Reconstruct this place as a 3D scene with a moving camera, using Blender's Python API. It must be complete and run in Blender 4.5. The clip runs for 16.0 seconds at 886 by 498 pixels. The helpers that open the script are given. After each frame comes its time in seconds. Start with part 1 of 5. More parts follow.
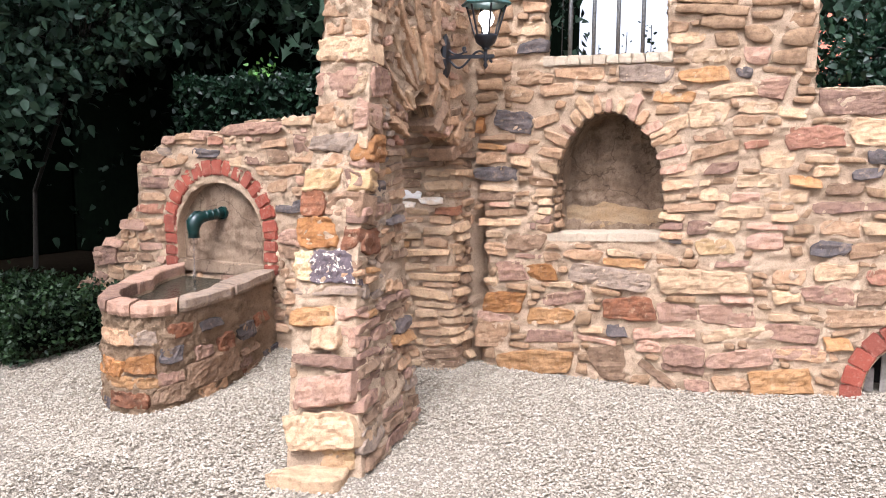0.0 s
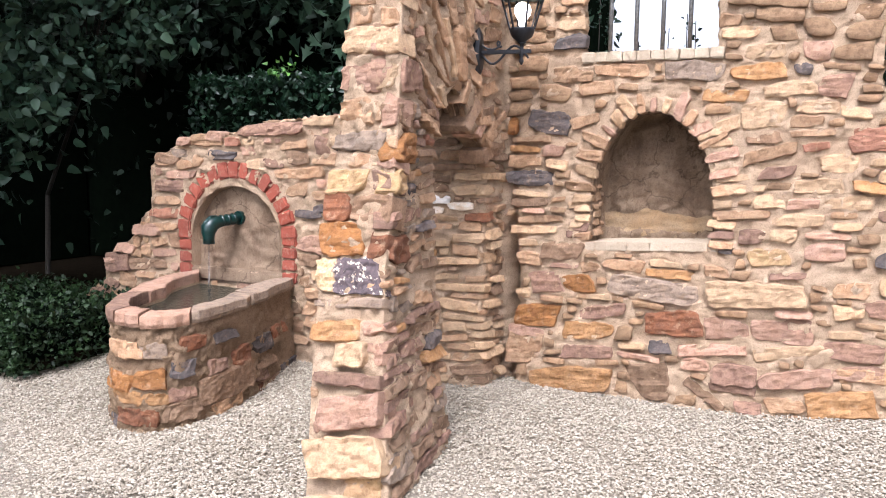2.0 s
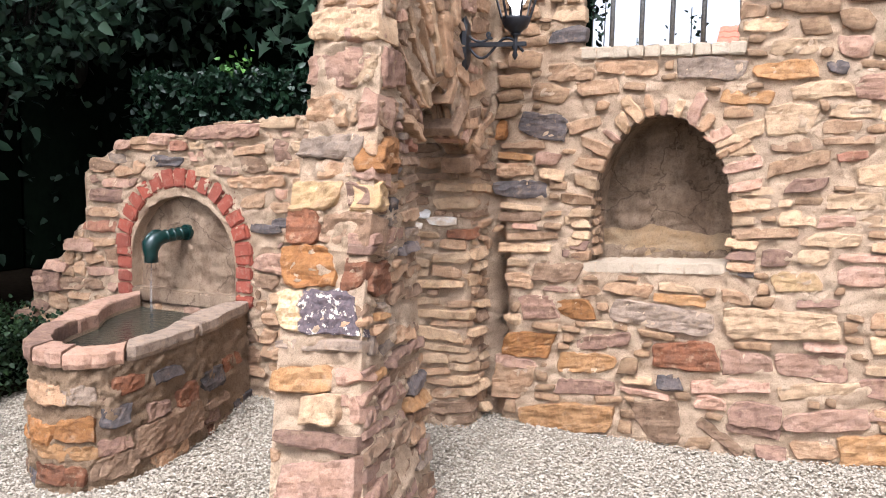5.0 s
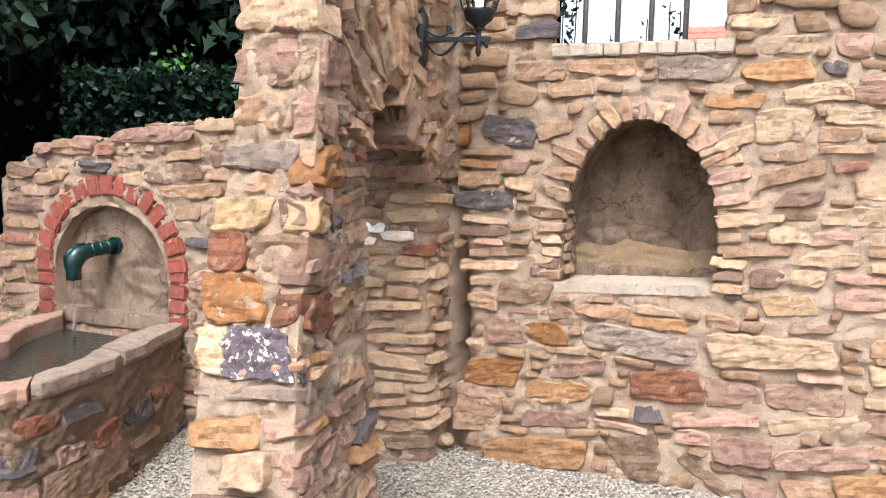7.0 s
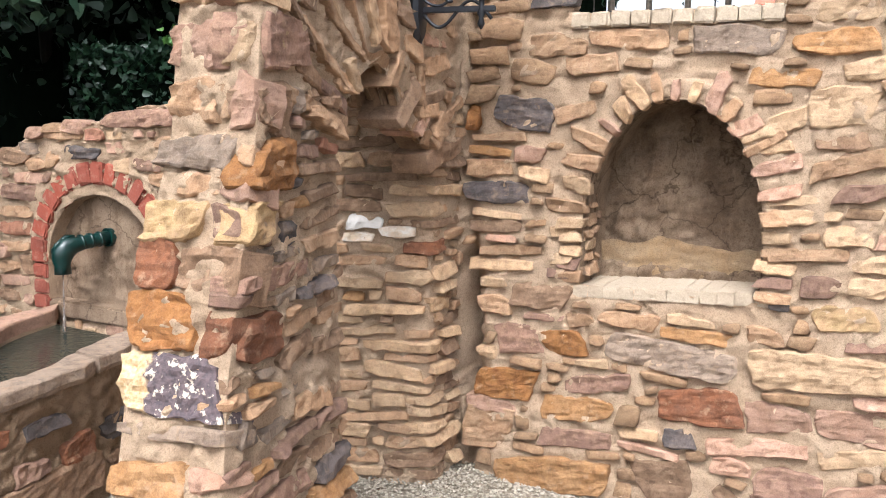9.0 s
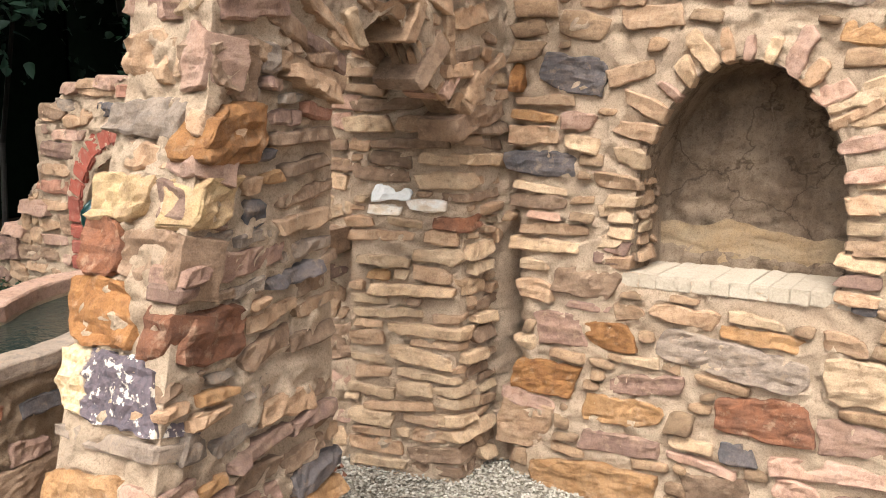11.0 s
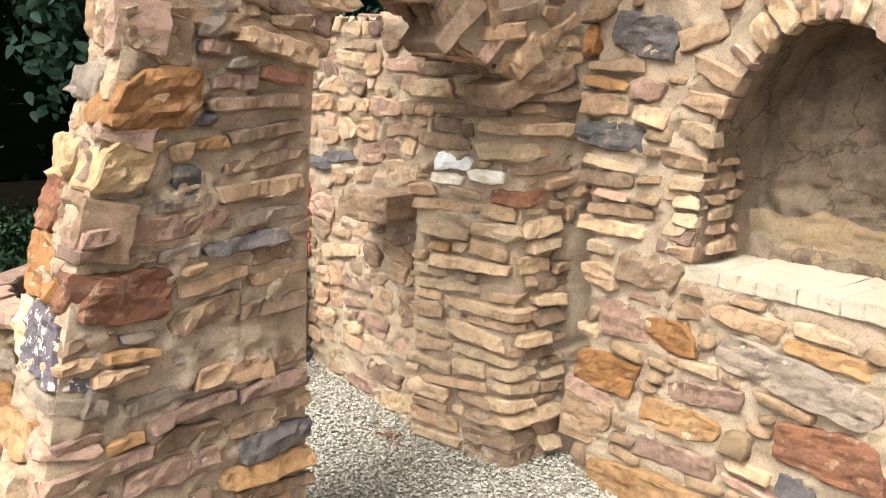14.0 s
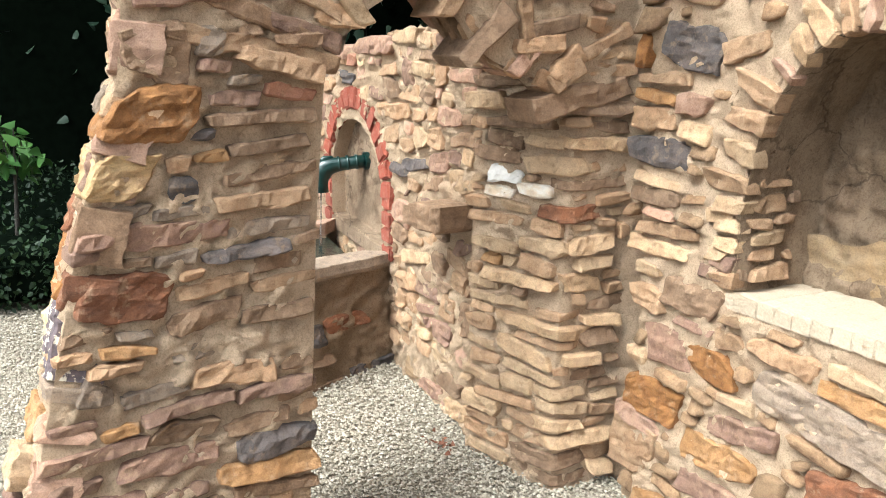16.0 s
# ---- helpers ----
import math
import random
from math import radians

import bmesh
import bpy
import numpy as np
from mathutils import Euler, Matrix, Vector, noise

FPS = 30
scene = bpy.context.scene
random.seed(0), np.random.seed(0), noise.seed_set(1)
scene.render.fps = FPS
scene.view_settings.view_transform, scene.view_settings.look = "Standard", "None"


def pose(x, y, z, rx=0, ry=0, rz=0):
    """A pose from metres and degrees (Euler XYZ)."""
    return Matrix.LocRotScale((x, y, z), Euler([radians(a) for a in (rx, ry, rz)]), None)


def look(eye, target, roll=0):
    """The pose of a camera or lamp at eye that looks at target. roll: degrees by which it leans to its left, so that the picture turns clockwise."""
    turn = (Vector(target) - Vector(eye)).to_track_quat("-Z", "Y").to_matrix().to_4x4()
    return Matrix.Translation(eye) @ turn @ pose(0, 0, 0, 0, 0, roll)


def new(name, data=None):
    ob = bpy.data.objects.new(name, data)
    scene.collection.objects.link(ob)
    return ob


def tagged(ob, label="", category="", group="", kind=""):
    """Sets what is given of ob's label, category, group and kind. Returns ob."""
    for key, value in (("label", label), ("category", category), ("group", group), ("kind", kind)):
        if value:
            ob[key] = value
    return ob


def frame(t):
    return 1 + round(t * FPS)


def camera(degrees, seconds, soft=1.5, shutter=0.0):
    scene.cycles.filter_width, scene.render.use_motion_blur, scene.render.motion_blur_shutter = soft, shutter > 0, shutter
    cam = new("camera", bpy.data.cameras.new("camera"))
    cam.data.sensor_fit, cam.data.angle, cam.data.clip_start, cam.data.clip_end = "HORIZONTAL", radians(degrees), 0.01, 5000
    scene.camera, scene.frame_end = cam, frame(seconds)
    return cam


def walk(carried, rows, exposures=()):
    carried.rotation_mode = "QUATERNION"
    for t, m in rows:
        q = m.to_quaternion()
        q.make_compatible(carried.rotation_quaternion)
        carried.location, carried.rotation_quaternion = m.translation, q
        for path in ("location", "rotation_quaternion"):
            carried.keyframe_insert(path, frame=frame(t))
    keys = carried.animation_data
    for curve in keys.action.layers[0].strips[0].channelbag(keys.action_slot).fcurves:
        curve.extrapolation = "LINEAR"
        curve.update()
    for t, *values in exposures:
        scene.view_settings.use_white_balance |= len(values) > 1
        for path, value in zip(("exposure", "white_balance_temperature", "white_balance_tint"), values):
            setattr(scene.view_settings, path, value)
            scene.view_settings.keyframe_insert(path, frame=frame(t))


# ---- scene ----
cam = camera(55.3, 16.0, 1.0)
PATH = [
    (0, (0.142, 0.41, 1.442), (-0.773, 2.17, 1.195), 0.4),
    (0.5, (0.107, 0.462, 1.425), (-0.824, 2.216, 1.184), 0.6),
    (1, (0.04, 0.533, 1.406), (-0.902, 2.282, 1.173), 0.7),
    (1.5, (-0.019, 0.603, 1.408), (-0.971, 2.346, 1.175), 0.7),
    (2, (-0.086, 0.668, 1.404), (-1.036, 2.413, 1.175), 0.7),
    (2.5, (-0.164, 0.729, 1.403), (-1.099, 2.483, 1.175), 0.8),
    (3, (-0.242, 0.796, 1.407), (-1.159, 2.558, 1.178), 0.9),
    (3.5, (-0.312, 0.865, 1.404), (-1.216, 2.635, 1.176), 1.0),
    (6, (-0.58, 1.397, 1.44), (-1.404, 3.207, 1.227), 1.1),
    (6.5, (-0.612, 1.492, 1.453), (-1.415, 3.312, 1.238), 1.2),
    (7, (-0.651, 1.594, 1.454), (-1.434, 3.421, 1.238), 1.3),
    (7.5, (-0.671, 1.709, 1.46), (-1.455, 3.536, 1.238), 1.4),
    (8, (-0.664, 1.84, 1.47), (-1.475, 3.654, 1.236), 1.3),
    (8.5, (-0.619, 1.975, 1.497), (-1.487, 3.759, 1.239), 1.1),
    (11, (-0.57, 2.566, 1.541), (-1.676, 4.186, 1.153), 1.7),
    (11.5, (-0.49, 2.66, 1.545), (-1.674, 4.219, 1.135), 1.9),
    (12, (-0.389, 2.786, 1.55), (-1.662, 4.266, 1.116), 1.9),
    (12.5, (-0.313, 2.915, 1.555), (-1.663, 4.318, 1.096), 1.8),
    (13, (-0.245, 3.032, 1.553), (-1.664, 4.359, 1.076), 1.8),
    (13.5, (-0.19, 3.126, 1.553), (-1.669, 4.381, 1.068), 1.9),
    (14, (-0.137, 3.21, 1.578), (-1.673, 4.39, 1.078), 1.8),
    (14.5, (-0.105, 3.292, 1.607), (-1.689, 4.401, 1.095), 1.7),
    (15, (-0.06, 3.376, 1.613), (-1.695, 4.408, 1.104), 1.6),
    (15.5, (0.022, 3.492, 1.609), (-1.678, 4.421, 1.111), 1.3),
    (16, (0.091, 3.622, 1.629), (-1.662, 4.44, 1.119), 1.1),
]
walk(cam, [(t, look(eye, target, roll)) for t, eye, target, roll in PATH],
     [(0, 1.74, 5800, 17), (7, 1.70, 5750, 13), (11, 1.78, 6100, 8), (14, 2.02, 6000, 3), (16, 2.12, 5900, 2)])

# ---- light: a bright overcast sky with a soft, high sun ----
world = bpy.data.worlds.new("sky")
scene.world = world
world.use_nodes = True
wt = world.node_tree
sky = wt.nodes.new("ShaderNodeTexSky")
sky.sky_type, sky.sun_disc = "NISHITA", False
sky.sun_elevation, sky.sun_rotation = radians(56), radians(168)
sky.air_density, sky.dust_density, sky.ozone_density = 1.0, 5.0, 1.0
grey = wt.nodes.new("ShaderNodeRGBToBW")
veil = wt.nodes.new("ShaderNodeMix")
veil.data_type = "RGBA"
veil.inputs[0].default_value = 0.85
wt.links.new(sky.outputs[0], grey.inputs[0])
wt.links.new(sky.outputs[0], veil.inputs[6])
wt.links.new(grey.outputs[0], veil.inputs[7])
wt.links.new(veil.outputs[2], wt.nodes["Background"].inputs[0])
wt.nodes["Background"].inputs[1].default_value = 0.14
sun = new("sun", bpy.data.lights.new("sun", "SUN"))
sun.data.energy, sun.data.angle, sun.data.color = 1.35, radians(28), (1.0, 0.97, 0.92)
sun.matrix_world = look((0.65, -3.0, 4.6), (0, 0, 0))

# ---- materials ----
def material(name):
    m = bpy.data.materials.new(name)
    m.use_nodes = True
    return m, m.node_tree, m.node_tree.nodes["Principled BSDF"]


def node(tree, kind, **inputs):
    n = tree.nodes.new(kind)
    for key, value in inputs.items():
        n.inputs[key.replace("_", " ")].default_value = value
    return n


def ramp(tree, fac, stops):
    r = tree.nodes.new("ShaderNodeValToRGB")
    while len(r.color_ramp.elements) < len(stops):
        r.color_ramp.elements.new(0.5)
    for e, (p, c) in zip(r.color_ramp.elements, stops):
        e.position, e.color = p, (*c, 1)
    tree.links.new(fac, r.inputs[0])
    return r.outputs[0]


def blend(tree, fac, a, b, mode="MIX"):
    m = tree.nodes.new("ShaderNodeMix")
    m.data_type, m.blend_type = "RGBA", mode
    for value, socket in ((fac, m.inputs[0]), (a, m.inputs[6]), (b, m.inputs[7])):
        if isinstance(value, (int, float)):
            socket.default_value = value
        elif isinstance(value, tuple):
            socket.default_value = (*value, 1)
        else:
            tree.links.new(value, socket)
    return m.outputs[2]


def noise_tex(tree, scale, detail=4, rough=0.6, stretch=None, kind="ShaderNodeTexNoise"):
    """A texture in world metres."""
    geo = tree.nodes.new("ShaderNodeNewGeometry")
    n = tree.nodes.new(kind)
    n.inputs["Scale"].default_value = scale
    if kind == "ShaderNodeTexNoise":
        n.inputs["Detail"].default_value, n.inputs["Roughness"].default_value = detail, rough
    out = geo.outputs["Position"]
    if stretch:
        m = tree.nodes.new("ShaderNodeMapping")
        m.inputs["Scale"].default_value = stretch
        tree.links.new(out, m.inputs[0])
        out = m.outputs[0]
    tree.links.new(out, n.inputs["Vector"])
    return n


def bump(tree, bsdf, heights):
    """heights: (socket, strength, distance), chained."""
    last = None
    for socket, strength, distance in heights:
        b = node(tree, "ShaderNodeBump", Strength=strength, Distance=distance)
        tree.links.new(socket, b.inputs["Height"])
        if last:
            tree.links.new(last, b.inputs["Normal"])
        last = b.outputs[0]
    tree.links.new(last, bsdf.inputs["Normal"])


def stone_material(name, main, second, stain, amount=0.45, island=False, smeared=0.5, grit=0.58):
    """Rough quarried stone: a main tone, a second one in clouds, bedding stains, and sandy mortar smears."""
    m, t, b = material(name)
    big, fine = noise_tex(t, 11, 4, 0.65), noise_tex(t, 27, 8, 0.74)
    layer = noise_tex(t, 13, 5, 0.65, (1.0, 1.0, 3.5))
    grain = noise_tex(t, 260, 3, 0.7)
    c = blend(t, ramp(t, big.outputs[0], [(0.40, (0, 0, 0)), (0.62, (1, 1, 1))]), main, second)
    c = blend(t, ramp(t, layer.outputs[0], [(0.50, (0, 0, 0)), (0.66, (amount,) * 3)]), c, stain)
    c = blend(t, grit, c, ramp(t, fine.outputs[0], [(0.36, (0.42, 0.37, 0.33)), (0.50, (1.0, 1.0, 1.0)), (0.66, (1.25, 1.22, 1.18))]), "MULTIPLY")
    c = blend(t, grit, c, ramp(t, grain.outputs[0], [(0.36, (0.62, 0.59, 0.56)), (0.58, (1.05, 1.05, 1.05))]), "MULTIPLY")
    smear = noise_tex(t, 19, 6, 0.7)
    c = blend(t, ramp(t, smear.outputs[0], [(0.56, (0, 0, 0)), (0.66, (smeared,) * 3)]), c, (0.45, 0.31, 0.20))
    if island:
        rnd = t.nodes.new("ShaderNodeNewGeometry").outputs["Random Per Island"]
    else:
        rnd = t.nodes.new("ShaderNodeObjectInfo").outputs["Random"]
    c = blend(t, 0.75, c, ramp(t, rnd, [(0.0, (0.66, 0.62, 0.58)), (0.5, (0.96, 0.92, 0.89)), (1.0, (1.15, 1.06, 0.98))]), "MULTIPLY")
    t.links.new(c, b.inputs["Base Color"])
    b.inputs["Roughness"].default_value = 0.85
    b.inputs["Specular IOR Level"].default_value = 0.3
    bump(t, b, [(layer.outputs[0], 0.8, 0.012), (fine.outputs[0], 1.0, 0.014), (grain.outputs[0], 0.9, 0.004)])
    return m


def lichened(name):
    """Dark purple slate, its one end buff, speckled with white crusts."""
    m, t, b = material(name)
    where = t.nodes.new("ShaderNodeTexCoord")
    split = t.nodes.new("ShaderNodeSeparateXYZ")
    t.links.new(where.outputs["Generated"], split.inputs[0])
    wave, fine, spots = noise_tex(t, 22, 4), noise_tex(t, 80, 5), noise_tex(t, 34, 5, 0.62)
    edge = t.nodes.new("ShaderNodeMath")
    edge.operation = "MULTIPLY_ADD"
    t.links.new(wave.outputs[0], edge.inputs[0])
    edge.inputs[1].default_value = 0.30
    t.links.new(split.outputs[0], edge.inputs[2])
    dark = blend(t, ramp(t, fine.outputs[0], [(0.35, (0, 0, 0)), (0.65, (1, 1, 1))]), (0.055, 0.041, 0.047), (0.115, 0.08, 0.08))
    dark = blend(t, ramp(t, spots.outputs[0], [(0.565, (0, 0, 0)), (0.60, (0.95,) * 3)]), dark, (0.58, 0.49, 0.38))
    buff = blend(t, ramp(t, fine.outputs[0], [(0.35, (0, 0, 0)), (0.65, (1, 1, 1))]), (0.38, 0.235, 0.105), (0.50, 0.38, 0.23))
    c = blend(t, ramp(t, edge.outputs[0], [(0.43, (0, 0, 0)), (0.47, (1, 1, 1))]), buff, dark)
    t.links.new(c, b.inputs["Base Color"])
    b.inputs["Roughness"].default_value = 0.8
    bump(t, b, [(fine.outputs[0], 0.8, 0.008), (spots.outputs[0], 0.5, 0.004)])
    return m


STONE = {
    "tan": stone_material("stone_tan", (0.464, 0.311, 0.193), (0.393, 0.245, 0.144), (0.280, 0.164, 0.088)),
    "cream": stone_material("stone_cream", (0.565, 0.409, 0.259), (0.488, 0.337, 0.205), (0.360, 0.232, 0.134), 0.3),
    "yellow": stone_material("stone_yellow", (0.449, 0.319, 0.165), (0.407, 0.273, 0.154), (0.311, 0.187, 0.092), 0.3),
    "ochre": stone_material("stone_ochre", (0.38, 0.182, 0.064), (0.31, 0.140, 0.048), (0.19, 0.085, 0.034)),
    "rust": stone_material("stone_rust", (0.25, 0.103, 0.050), (0.205, 0.092, 0.052), (0.12, 0.058, 0.035)),
    "mauve": stone_material("stone_mauve", (0.311, 0.193, 0.139), (0.241, 0.148, 0.112), (0.367, 0.248, 0.168)),
    "slate": stone_material("stone_slate", (0.095, 0.084, 0.084), (0.15, 0.125, 0.118), (0.28, 0.21, 0.16), 0.3, False, 0.35),
    "brown": stone_material("stone_brown", (0.300, 0.201, 0.131), (0.241, 0.153, 0.095), (0.172, 0.105, 0.063)),
    "pink": stone_material("stone_pink", (0.478, 0.309, 0.228), (0.430, 0.262, 0.181), (0.330, 0.193, 0.130), 0.3),
    "white": stone_material("stone_white", (0.90, 0.88, 0.84), (0.88, 0.85, 0.80), (0.70, 0.60, 0.46), 0.35, False, 0.2, 0.12),
    "amber": stone_material("stone_amber", (0.449, 0.263, 0.126), (0.402, 0.217, 0.091), (0.306, 0.150, 0.059)),
    "rose": stone_material("stone_rose", (0.374, 0.187, 0.125), (0.323, 0.159, 0.101), (0.255, 0.135, 0.086), 0.35),
    "lichen": lichened("stone_lichen"),
    "limewash": stone_material("stone_limewash", (0.74, 0.60, 0.44), (0.88, 0.84, 0.77), (0.90, 0.88, 0.84), 0.9, False, 0.1, 0.2),
    "grey": stone_material("stone_grey", (0.341, 0.264, 0.200), (0.277, 0.211, 0.160), (0.158, 0.128, 0.109)),
}
STUFF_STONE = stone_material("stone_mixed", (0.360, 0.240, 0.142), (0.288, 0.182, 0.106), (0.180, 0.110, 0.066), 0.5, True)


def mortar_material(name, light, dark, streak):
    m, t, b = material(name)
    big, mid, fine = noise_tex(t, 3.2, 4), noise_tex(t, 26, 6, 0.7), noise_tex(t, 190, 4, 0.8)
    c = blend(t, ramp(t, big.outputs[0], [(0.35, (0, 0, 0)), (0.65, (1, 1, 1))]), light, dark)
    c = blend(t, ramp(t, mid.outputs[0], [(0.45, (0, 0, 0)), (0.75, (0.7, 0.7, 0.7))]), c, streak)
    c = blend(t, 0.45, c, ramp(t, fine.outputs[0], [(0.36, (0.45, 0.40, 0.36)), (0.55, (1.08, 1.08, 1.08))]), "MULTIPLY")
    b.inputs["Roughness"].default_value = 0.95
    b.inputs["Specular IOR Level"].default_value = 0.2
    pits = noise_tex(t, 75, 5, 0.75)
    c = blend(t, 0.55, c, ramp(t, pits.outputs[0], [(0.33, (0.45, 0.38, 0.32)), (0.47, (1.0, 1.0, 1.0))]), "MULTIPLY")
    t.links.new(c, b.inputs["Base Color"])
    bump(t, b, [(mid.outputs[0], 0.8, 0.02), (pits.outputs[0], 1.0, 0.018), (fine.outputs[0], 1.0, 0.009)])
    return m


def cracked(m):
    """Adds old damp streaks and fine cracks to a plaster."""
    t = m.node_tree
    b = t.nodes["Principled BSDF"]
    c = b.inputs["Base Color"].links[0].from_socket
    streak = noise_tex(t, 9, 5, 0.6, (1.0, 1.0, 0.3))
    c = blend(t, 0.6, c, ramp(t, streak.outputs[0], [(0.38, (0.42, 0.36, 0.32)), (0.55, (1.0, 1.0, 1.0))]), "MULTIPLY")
    wave = noise_tex(t, 7, 4)
    geo = t.nodes.new("ShaderNodeNewGeometry")
    bent = blend(t, 0.16, geo.outputs["Position"], wave.outputs["Color"], "ADD")
    cells = t.nodes.new("ShaderNodeTexVoronoi")
    cells.feature = "DISTANCE_TO_EDGE"
    cells.inputs["Scale"].default_value = 2.3
    t.links.new(bent, cells.inputs["Vector"])
    c = blend(t, 0.5, c, ramp(t, cells.outputs["Distance"], [(0.003, (0.15, 0.12, 0.10)), (0.012, (1.0, 1.0, 1.0))]), "MULTIPLY")
    t.links.new(c, b.inputs["Base Color"])
    return m


# The basin's mortar is a darker brown than that of the walls.
BASIN_MORTAR = mortar_material("brown_mortar", (0.40, 0.275, 0.175), (0.32, 0.215, 0.132), (0.235, 0.152, 0.092))
MORTAR = mortar_material("sandy_lime_mortar", (0.66, 0.488, 0.335), (0.58, 0.412, 0.272), (0.48, 0.332, 0.215))
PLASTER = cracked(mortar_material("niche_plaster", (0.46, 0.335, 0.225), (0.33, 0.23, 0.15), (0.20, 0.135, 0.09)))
FOUNTAIN_PLASTER = cracked(mortar_material("fountain_plaster", (0.46, 0.335, 0.230), (0.39, 0.275, 0.183), (0.31, 0.215, 0.140)))
SAND = mortar_material("niche_sand", (0.544, 0.406, 0.258), (0.512, 0.335, 0.175), (0.416, 0.304, 0.198))


def brick_material(name, a, b2, pale):
    m, t, b = material(name)
    big, fine = noise_tex(t, 30, 5, 0.7), noise_tex(t, 160, 4, 0.75)
    c = blend(t, t.nodes.new("ShaderNodeObjectInfo").outputs["Random"], a, b2)
    c = blend(t, ramp(t, big.outputs[0], [(0.52, (0, 0, 0)), (0.72, (0.75, 0.75, 0.75))]), c, pale)
    c = blend(t, 0.5, c, ramp(t, fine.outputs[0], [(0.3, (0.55, 0.5, 0.5)), (0.65, (1, 1, 1))]), "MULTIPLY")
    t.links.new(c, b.inputs["Base Color"])
    b.inputs["Roughness"].default_value = 0.9
    bump(t, b, [(big.outputs[0], 1.0, 0.02), (fine.outputs[0], 1.0, 0.006)])
    return m


RED_BRICK = brick_material("red_brick", (0.36, 0.078, 0.042), (0.27, 0.070, 0.042), (0.44, 0.235, 0.16))
PALE_BRICK = brick_material("pale_brick", (0.58, 0.475, 0.345), (0.52, 0.415, 0.295), (0.44, 0.34, 0.235))


def plain(name, colour, rough, metal=0.0, scale=60, wear=None):
    m, t, b = material(name)
    n = noise_tex(t, scale, 5)
    lo = wear or tuple(v * 0.6 for v in colour)
    t.links.new(ramp(t, n.outputs[0], [(0.35, lo), (0.6, colour)]), b.inputs["Base Color"])
    b.inputs["Roughness"].default_value, b.inputs["Metallic"].default_value = rough, metal
    bump(t, b, [(n.outputs[0], 0.25, 0.002)])
    return m


GREEN_METAL = plain("green_enamel", (0.002, 0.021, 0.018), 0.32, 0.0, 40, (0.002, 0.017, 0.014))
BLACK_IRON = plain("black_iron", (0.015, 0.016, 0.02), 0.42, 0.3)
COPPER_GREEN = plain("verdigris_hood", (0.05, 0.12, 0.115), 0.45, 0.4)
GREY_STEEL = plain("grey_steel", (0.20, 0.20, 0.19), 0.5, 0.5)
GREY_WOOD = plain("weathered_wood", (0.23, 0.20, 0.17), 0.85, 0.0, 30)
BARK = plain("bark", (0.03, 0.024, 0.018), 0.95, 0.0, 40)
ROOF_TILE = plain("clay_tile", (0.44, 0.13, 0.075), 0.8, 0.0, 8, (0.33, 0.10, 0.06))
# Near-black stands in for the shade behind the cellar arch.
CELLAR_SHADE = plain("cellar_shade_tone", (0.02, 0.018, 0.016), 0.95)
# Near-black ground colour that holds the shade under the shrubs.
BED_SHADE = plain("soil", (0.012, 0.009, 0.006), 1.0, 0.0, 20)
BED_SHADE.node_tree.nodes["Principled BSDF"].inputs["Specular IOR Level"].default_value = 0.0

GLASS, t, b = material("lantern_glass")
b.inputs["Transmission Weight"].default_value, b.inputs["Roughness"].default_value, b.inputs["IOR"].default_value = 1.0, 0.03, 1.05
BULB, t, b = material("bulb")
b.inputs["Base Color"].default_value = (1, 1, 1, 1)
b.inputs["Emission Color"].default_value, b.inputs["Emission Strength"].default_value = (1, 0.95, 0.85, 1), 3.0
WATER, t, b = material("water")
b.inputs["Base Color"].default_value = (0.02, 0.024, 0.018, 1)
b.inputs["Roughness"].default_value, b.inputs["Specular IOR Level"].default_value = 0.04, 0.5
ripple = noise_tex(t, 28, 3, 0.5)
bump(t, b, [(ripple.outputs[0], 0.25, 0.02)])
SPRAY, t, b = material("falling_water")
b.inputs["Transmission Weight"].default_value, b.inputs["Roughness"].default_value, b.inputs["IOR"].default_value = 0.9, 0.1, 1.33


def leaf_material(name, a, b2, gloss):
    m, t, b = material(name)
    rnd = t.nodes.new("ShaderNodeNewGeometry").outputs["Random Per Island"]
    n = noise_tex(t, 2.5, 3)
    c = blend(t, rnd, a, b2)
    c = blend(t, 0.6, c, ramp(t, n.outputs[0], [(0.35, (0.45, 0.5, 0.5)), (0.65, (1.1, 1.1, 1.0))]), "MULTIPLY")
    t.links.new(c, b.inputs["Base Color"])
    b.inputs["Roughness"].default_value = gloss
    b.inputs["Specular IOR Level"].default_value = 0.25
    return m


LEAF_BIG = leaf_material("broad_leaf", (0.017, 0.04, 0.024), (0.05, 0.088, 0.054), 0.45)
# Darker copy of the broad leaf, with the background's shade in its colour.
LEAF_SHADED = leaf_material("shaded_leaf", (0.006, 0.014, 0.008), (0.02, 0.04, 0.022), 0.55)
LEAF_HEDGE = leaf_material("laurel_leaf", (0.004, 0.015, 0.008), (0.014, 0.036, 0.016), 0.42)
LEAF_BRIGHT = leaf_material("young_leaf", (0.05, 0.13, 0.03), (0.09, 0.19, 0.04), 0.45)
LEAF_BOX = leaf_material("box_leaf", (0.006, 0.016, 0.005), (0.02, 0.042, 0.012), 0.55)
# Near-black without gloss: stands in for the shade deep inside foliage.
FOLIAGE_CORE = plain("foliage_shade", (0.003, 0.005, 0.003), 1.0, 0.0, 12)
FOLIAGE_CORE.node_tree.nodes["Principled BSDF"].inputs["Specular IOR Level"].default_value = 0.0

